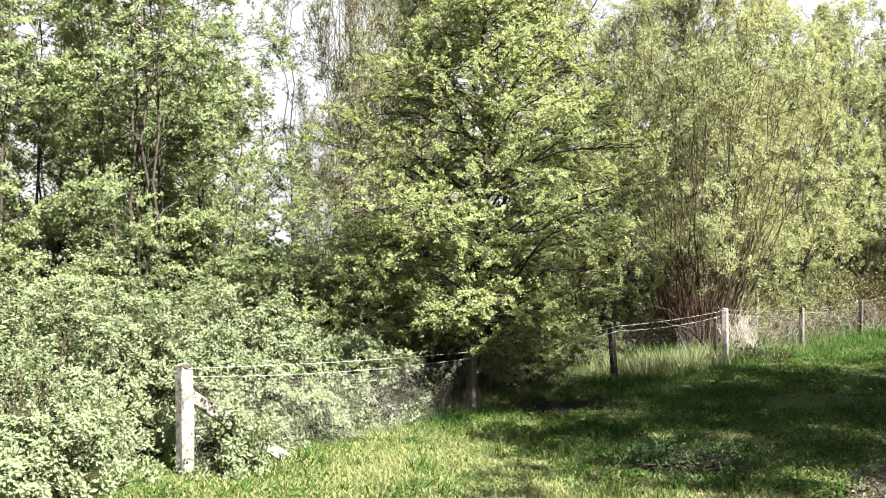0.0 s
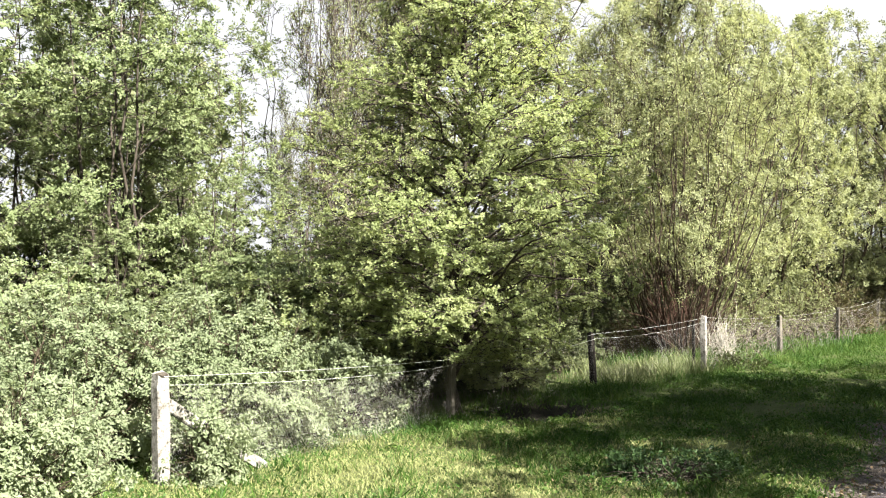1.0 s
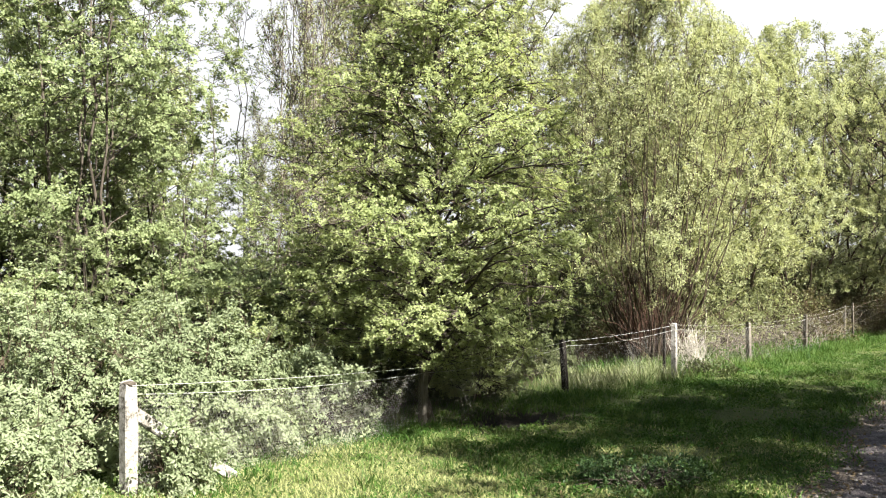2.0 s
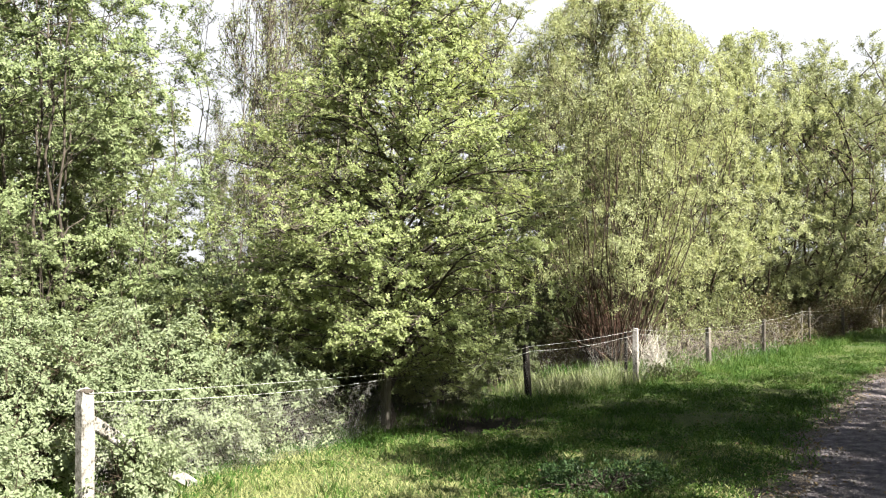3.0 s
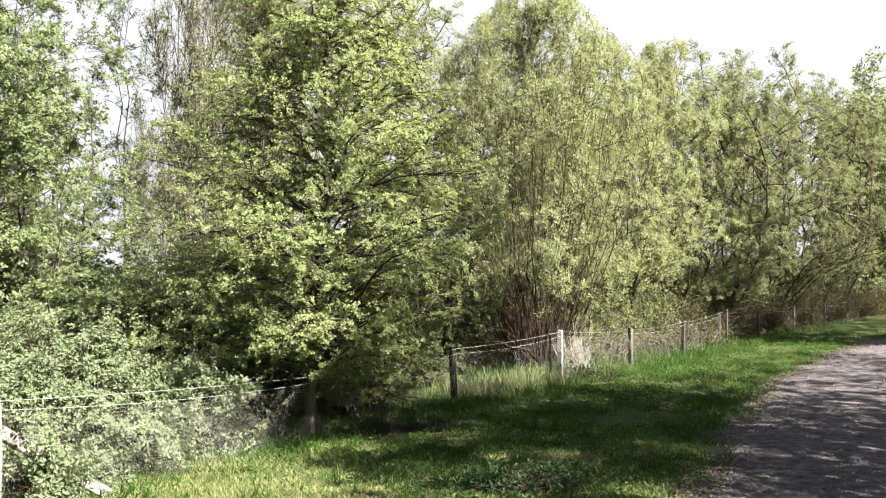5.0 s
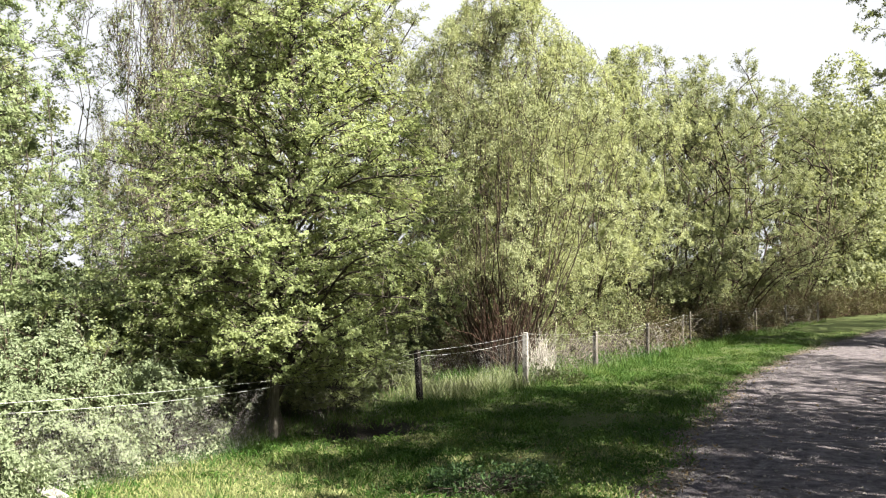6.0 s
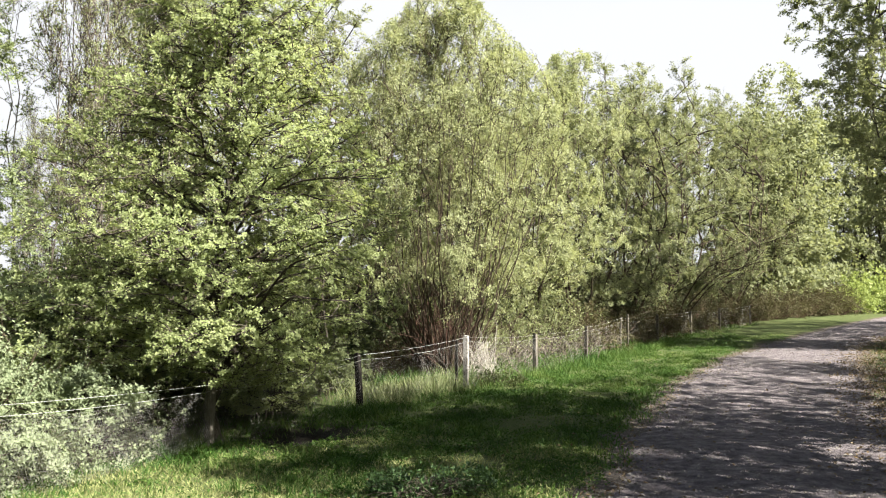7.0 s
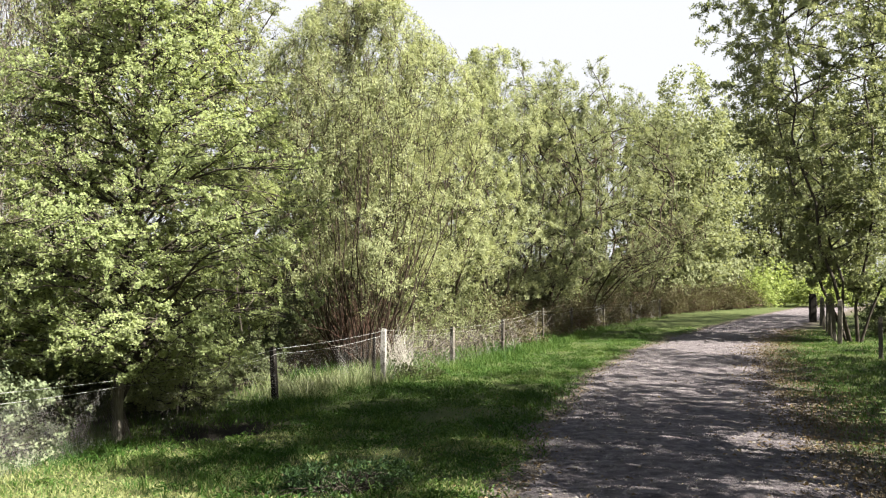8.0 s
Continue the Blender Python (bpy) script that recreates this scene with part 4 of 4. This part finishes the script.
for i, (s, n, big) in enumerate(((24.2, -7.9, 0.75), (26.0, -7.7, 0.6), (28.0, -7.9, 0.9), (30.6, -7.7, 0.65), (32.4, -8.0, 1.0), (35.0, -7.7, 0.7), (37.0, -7.8, 1.05), (39.6, -7.4, 0.75), (41.6, -7.5, 1.1), (44.4, -7.0, 0.85),
                                 (46.6, -6.6, 1.1), (49.2, -6.0, 1.2), (52.0, -5.3, 1.3), (54.6, -4.5, 1.3), (18.6, -8.8, 0.7), (15.2, -9.4, 0.6))):
    copy_thing(hedge, spot(s, n, 83 * i, big))
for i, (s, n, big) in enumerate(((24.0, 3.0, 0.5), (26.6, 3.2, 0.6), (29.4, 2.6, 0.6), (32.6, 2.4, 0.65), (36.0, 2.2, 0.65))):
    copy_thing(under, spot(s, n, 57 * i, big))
scrub = shrub("willow_scrub", plan(16.8, -8.6, -0.2), "young willow scrub with pale narrow leaves behind the fence", "bush", LEAF_GREY, BARK_WARM, 64, (1.0, 0.7, 1.25), stems=46, twigs=8, per_twig=16,
              leaf_size=(0.06, 0.024), group="bushes at the fence", tri=True)
for i, (s, n, big) in enumerate(((18.0, -8.4, 1.2), (20.0, -8.3, 1.2), (22.0, -8.3, 1.3))):
    copy_thing(scrub, spot(s, n, 97 * i + 30, big))
lime = shrub("sunlit_bush", plan(59.0, 0.4), "bright sunlit yellow-green bush at the bend of the track", "bush", LEAF_LIME, BARK_WARM, 70, (2.6, 2.2, 2.9), stems=90, twigs=10, per_twig=9,
             leaf_size=(0.16, 0.12), group="bushes at the bend", tri=True)
for s, n, big in ((57.5, -3.6, 0.8), (61.5, -2.8, 1.0), (62.0, 4.6, 1.1), (66.0, 8.4, 1.2), (70.0, 12.0, 1.3)):
    copy_thing(lime, spot(s, n, 50 * s, big))

for x, y, turn in ((-12.5, 20.5, 15), (-9.5, 22.0, 120), (-6.4, 21.5, 230), (-14.5, 17.0, 300)):
    copy_thing(far, pose(x, y, -0.5, 0, 0, turn) @ Matrix.Scale(0.75, 4))

# unseen trees added behind the viewpoint to hold back low sky light
for i, (s, n) in enumerate(((-9.0, -7.5), (-11.0, -3.0), (-10.0, 2.0), (-12.0, 7.0), (-5.5, -11.0), (-13.0, 11.0), (-8.5, 12.5), (-4.0, 13.0), (0.5, 12.5), (5.0, 12.8), (9.5, 12.2), (14.0, 12.6), (18.5, 13.0), (23.0, 11.5))):
    copy_thing(far, spot(s, n, 70 * i, 0.95))

tree("leaning_tree", plan(32.0, -8.0, -0.2), "thin tree arching over the track, reddish twigs, few leaves", "tree", BARK_WARM, LEAF_GREY, 23, [(1.0, 0.5), (2.2, 1.1), (3.4, 1.5), (4.3, 0.8)], 30, trunks=3, trunk_r=0.036,
     spread=1.2, lean=(2.4, -3.4), branches=6, twigs=5, spurs=2, per_twig=3, leaf_size=(0.06, 0.03), limb_from=0.35, rise=0.5, twig_len=0.5, group="trees behind the fence", tri=True, drawn=1.0, bark_twig=TWIG_RED)

# thin shaded stems of the wood behind
wrng = np.random.default_rng(21)
ws, wnn = wrng.uniform(-6, 34, 300), wrng.uniform(-20, -9.2, 300)
wa = np.array([list(plan(a, b, -0.6)) for a, b in zip(ws, wnn)])
wb = wa + np.stack([wrng.normal(0, 0.35, 300), wrng.normal(0, 0.35, 300), wrng.uniform(1.8, 3.6, 300)], 1)
v, q = tubes(bent(wrng, wa, wb, np.tile([[0, 0, 1.0]], (300, 1)), 7, 0.01), wrng.uniform(0.01, 0.028, (300, 1)) * np.linspace(1, 0.4, 7)[None], 5)
tagged(mesh_object("saplings", v, q, BARK, smooth=True), "thin bare grey stems crowding the shaded wood", "saplings", kind="stuff")

# ---- fence ----
POSTS = ((3.36, -6.56, 0.91, 0.115, "c"), (7.1, -6.87, 0.74, 0.085, "w"), (10.45, -7.18, 0.82, 0.08, "d"), (13.1, -6.82, 0.92, 0.085, "c"), (16.3, -6.9, 0.78, 0.085, "w"),
         (19.6, -7.0, 0.8, 0.075, "w"), (23.2, -7.3, 0.9, 0.05, "w"), (27.0, -7.3, 0.85, 0.08, "w"), (31.0, -7.2, 0.85, 0.08, "w"), (35.0, -7.0, 0.85, 0.08, "w"), (39.5, -6.6, 0.85, 0.08, "w"))
fence = thing("fence", plan(12, -7), "low old fence of posts with sagging wire netting", "fence")
frng = np.random.default_rng(4)


def post(parent, s, n, h, w, mat, lean=(0, 0), name="post", label="", chip=0.12):
    """Squared post with worn edges and a slightly broken top."""
    bm = bmesh.new()
    bmesh.ops.create_cube(bm, size=1)
    bmesh.ops.subdivide_edges(bm, edges=[e for e in bm.edges if abs(e.verts[0].co.z - e.verts[1].co.z) > 0.5], cuts=7)
    bmesh.ops.bevel(bm, geom=[e for e in bm.edges if abs(e.verts[0].co.z - e.verts[1].co.z) > 0.01 or min(e.verts[0].co.z, e.verts[1].co.z) > 0.49], offset=0.1, segments=1, affect="EDGES")
    for vert in bm.verts:
        k = 1 + frng.normal(0, 0.025)
        vert.co.x *= k * w
        vert.co.y *= k * w
        vert.co.z = (vert.co.z + 0.5) * (h + 0.2) - 0.2 + (frng.normal(0, w * chip) if vert.co.z > 0.45 else 0)
    z = float(relief(s, n))
    m = Matrix.Translation(plan(s, n, z) - parent.location) @ pose(0, 0, 0, lean[0], lean[1], 44 + frng.normal(0, 6))
    bm.transform(m)
    return part(name, bm, mat, parent, label)


made_posts = []
for s, n, h, w, kind_ in POSTS:
    made_posts.append(post(fence, s, n, h, w, {"c": CONCRETE, "w": POST_WOOD, "d": DARK_POST}[kind_], (frng.normal(0, 1.2), frng.normal(0, 1.2)), label="pale concrete post" if kind_ == "c" else "dark weathered wooden post"))
first_post = made_posts[0]
cap = bmesh.new()
bmesh.ops.create_icosphere(cap, subdivisions=3, radius=1)
for vert in cap.verts:
    k = 1 + 0.18 * noise.noise(vert.co * 2.3)
    vert.co = Vector((max(-0.05, min(0.05, vert.co.x * 0.058 * k)), max(-0.05, min(0.05, vert.co.y * 0.058 * k)), vert.co.z * 0.02 * k))
cap.transform(Matrix.Translation(plan(POSTS[0][0], POSTS[0][1], float(relief(POSTS[0][0], POSTS[0][1])) + POSTS[0][2] - 0.008) - fence.location) @ pose(0, 0, 0, 0, 0, 44))
part("mossy_top", cap, BARK, first_post, "dark moss on the post's broken top")
# slanting concrete brace that props the first post
foot, head_ = plan(4.42, -6.5, -0.24), plan(3.4, -6.58, 0.52)
bm = bmesh.new()
bmesh.ops.create_cube(bm, size=1)
bmesh.ops.subdivide_edges(bm, edges=[e for e in bm.edges if abs(e.verts[0].co.z - e.verts[1].co.z) > 0.5], cuts=9)
bmesh.ops.bevel(bm, geom=[e for e in bm.edges if abs(e.verts[0].co.z - e.verts[1].co.z) > 0.01], offset=0.1, segments=1, affect="EDGES")
for vert in bm.verts:
    k = 1 + frng.normal(0, 0.03)
    vert.co = Vector((vert.co.x * 0.1 * k, vert.co.y * 0.1 * k, (vert.co.z + 0.5) * (head_ - foot).length))
bm.transform(Matrix.Translation(foot - fence.location) @ (head_ - foot).to_track_quat("Z", "Y").to_matrix().to_4x4())
part("brace", bm, CONCRETE, fence, "pale slanting concrete brace")
# slim dark post added to stand for the concrete post's shaded left side
post(fence, 13.0, -6.95, 0.84, 0.045, DARK_POST, (1, -1), label="dark weathered wooden post")
post(fence, 23.7, -7.25, 0.95, 0.045, POST_WOOD, (0, 1), label="dark weathered wooden post")

for a, b in zip(POSTS[:-1], POSTS[1:]):
    A, B = plan(a[0], a[1], float(relief(a[0], a[1]))), plan(b[0], b[1], float(relief(b[0], b[1])))
    span = (B - A).length
    out = np.array([EN[0], EN[1], 0]) * 0.05
    sag0 = 0.015 if a[0] < 5 else frng.uniform(0.015, 0.04)
    for drop in (0.02, 0.09):
        t = np.linspace(0, 1, 17)
        sag = (sag0 + drop * 0.4) * 4 * t * (1 - t)
        P = np.array(A)[None] * (1 - t)[:, None] + np.array(B)[None] * t[:, None] + out
        P[:, 2] += a[2] * (1 - t) + b[2] * t - drop - sag
        v, q = tubes(P[None] - np.array(fence.location), np.full((1, 17), 0.0019 if a[0] < 12 else 0.0014), 5)
        mesh_object("strand", v, q, WIRE, fence, smooth=True)
    # netting of six-sided meshes
    pitch = 0.028 if a[0] < 7 else 0.045 if a[0] < 14 else 0.07
    cols, rows = int(span / pitch), int(0.86 * min(a[2], b[2]) / (pitch * 0.9))
    seg = []
    ph = pitch * 0.9
    i, j = np.meshgrid(np.arange(cols), np.arange(rows), indexing="ij")
    i, j = i.ravel(), j.ravel()
    x0 = (i + 0.5 * (j % 2)) * pitch
    y0 = j * ph
    low, upp = np.stack([x0, y0], 1), np.stack([x0, y0 + ph * 0.45], 1)
    lft, rgt = np.stack([x0 - pitch / 2, y0 + ph], 1), np.stack([x0 + pitch / 2, y0 + ph], 1)
    UV = np.concatenate([np.stack([low, upp], 1), np.stack([upp, lft], 1), np.stack([upp, rgt], 1)])
    t = np.clip(UV[..., 0] / span, 0, 1)
    hh = UV[..., 1] / (rows * ph)
    P = np.array(A) + t[..., None] * (np.array(B) - np.array(A)) + out * 0.8
    bulge = 0.06 * np.sin(t * 9 + a[0]) * np.sin(hh * 3.1) + 0.02 * np.sin(t * 31 + hh * 7)
    P = P + bulge[..., None] * np.array([EN[0], EN[1], 0])
    P[..., 2] += hh * (a[2] * (1 - t) + b[2] * t - 0.1 - (sag0 + 0.05) * 4 * t * (1 - t)) + 0.01 * np.sin(t * 23 + hh * 5)
    v, q = tubes(P - np.array(fence.location), np.full((len(P), 2), 0.0007 if a[0] < 7 else 0.0006), 3)
    mesh_object("wire_netting", v, q, NET, fence, "rusted grey hexagonal wire netting")

# fence and leaning posts on the other side of the track
side_fence = thing("side_fence", plan(30, 0.6), "broken row of old posts under the track tree", "fence")
for s, n, h, w, lean in ((39.0, -0.2, 1.15, 0.26, 0), (35.6, 0.1, 1.1, 0.1, 2), (33.4, 0.2, 1.15, 0.09, -2), (31.4, 0.3, 1.1, 0.11, 1), (29.8, 0.35, 1.2, 0.1, 3), (28.2, 0.4, 1.1, 0.09, -1), (26.9, 0.45, 1.15, 0.1, -3), (25.6, 0.55, 1.2, 0.12, 1), (21.5, 1.3, 0.95, 0.09, 0)):
    post(side_fence, s, n, h, w, DARK_POST if w > 0.2 else BARK_GREY, (lean, -lean), label="thick dark rotten post" if w > 0.2 else "weathered grey wooden post")


# ---- dead twigs, brush and small plants ----
def brush(name, at, label, sticks, spread_, height, mat, seed, flat=0.0, r=0.006):
    rng = np.random.default_rng(seed)
    A = rng.normal(0, 0.12, (sticks, 3)) * np.array([1 + 6 * flat, 1 + 6 * flat, 0]) + np.array([0, 0, -0.03])
    A[:, 2] += flat * rng.uniform(0, 0.5, sticks)
    d = rng.normal(0, 1, (sticks, 3))
    E = A + np.stack([d[:, 0] * spread_, d[:, 1] * spread_, np.abs(d[:, 2]) * height * 0.3 + height * (0.6 - 0.5 * flat)], 1)
    P = bent(rng, A, E, unit(E - A + np.array([0, 0, 0.4])), 7, 0.03)
    v, q = tubes(P, r * rng.uniform(0.5, 1.4, (sticks, 1)) * np.linspace(1, 0.35, 7)[None], 4)
    ob = mesh_object(name, v, q, mat, smooth=True)
    ob.location = at
    return tagged(ob, label, "twigs", kind="stuff")


TWIG_GREY = rough_material("grey_cut_twig", [(0.34, (0.02, 0.015, 0.011)), (0.5, (0.07, 0.058, 0.044)), (0.64, (0.19, 0.165, 0.135))], 3, 40, 0.9, 0.3)
brush("dead_bush", plan(14.5, -7.2, -0.15), "bleached dead bush of bare twigs beside the concrete post", 120, 0.17, 0.78, TWIG_DEAD, 81, 0.0, 0.0045)
brush("willow_shoots", plan(15.0, -8.3, -0.2), "crowded thin reddish shoots round the willow stool", 230, 0.5, 1.7, TWIG_RED, 88, 0.05, 0.008)
for s, n, k in ((15.3, -7.6, 82), (16.7, -7.75, 83), (18.1, -7.7, 84), (19.5, -7.8, 85), (20.9, -7.8, 86), (22.3, -7.9, 87)):
    brush("brush_pile", plan(s, n, -0.12), "heap of cut grey-brown branches behind the fence", 48, 0.55, 0.85, TWIG_GREY, k, 0.55, 0.008)
shrub("dock_plant", plan(6.45, -3.65), "clump of dark broad-leaved weeds in the grass", "plant", LEAF_WEED, BARK, 90, (0.6, 0.36, 0.19), stems=150, twigs=3, per_twig=6, leaf_size=(0.042, 0.026))
shrub("dock_plant", plan(13.7, -6.6), "leafy green weeds at the foot of the fence", "plant", LEAF_DARK, BARK, 91, (0.45, 0.3, 0.32), stems=50, twigs=3, per_twig=5, leaf_size=(0.08, 0.035))

# a few thin stalks left standing in the mown grass
srng = np.random.default_rng(8)
blades("grass_stalks", srng, 6.05 + srng.normal(0, 0.05, 7), -5.15 + srng.normal(0, 0.05, 7), 0.27, 0.007, GRASS, "thin tall grass stalks standing in the verge", 0.5)
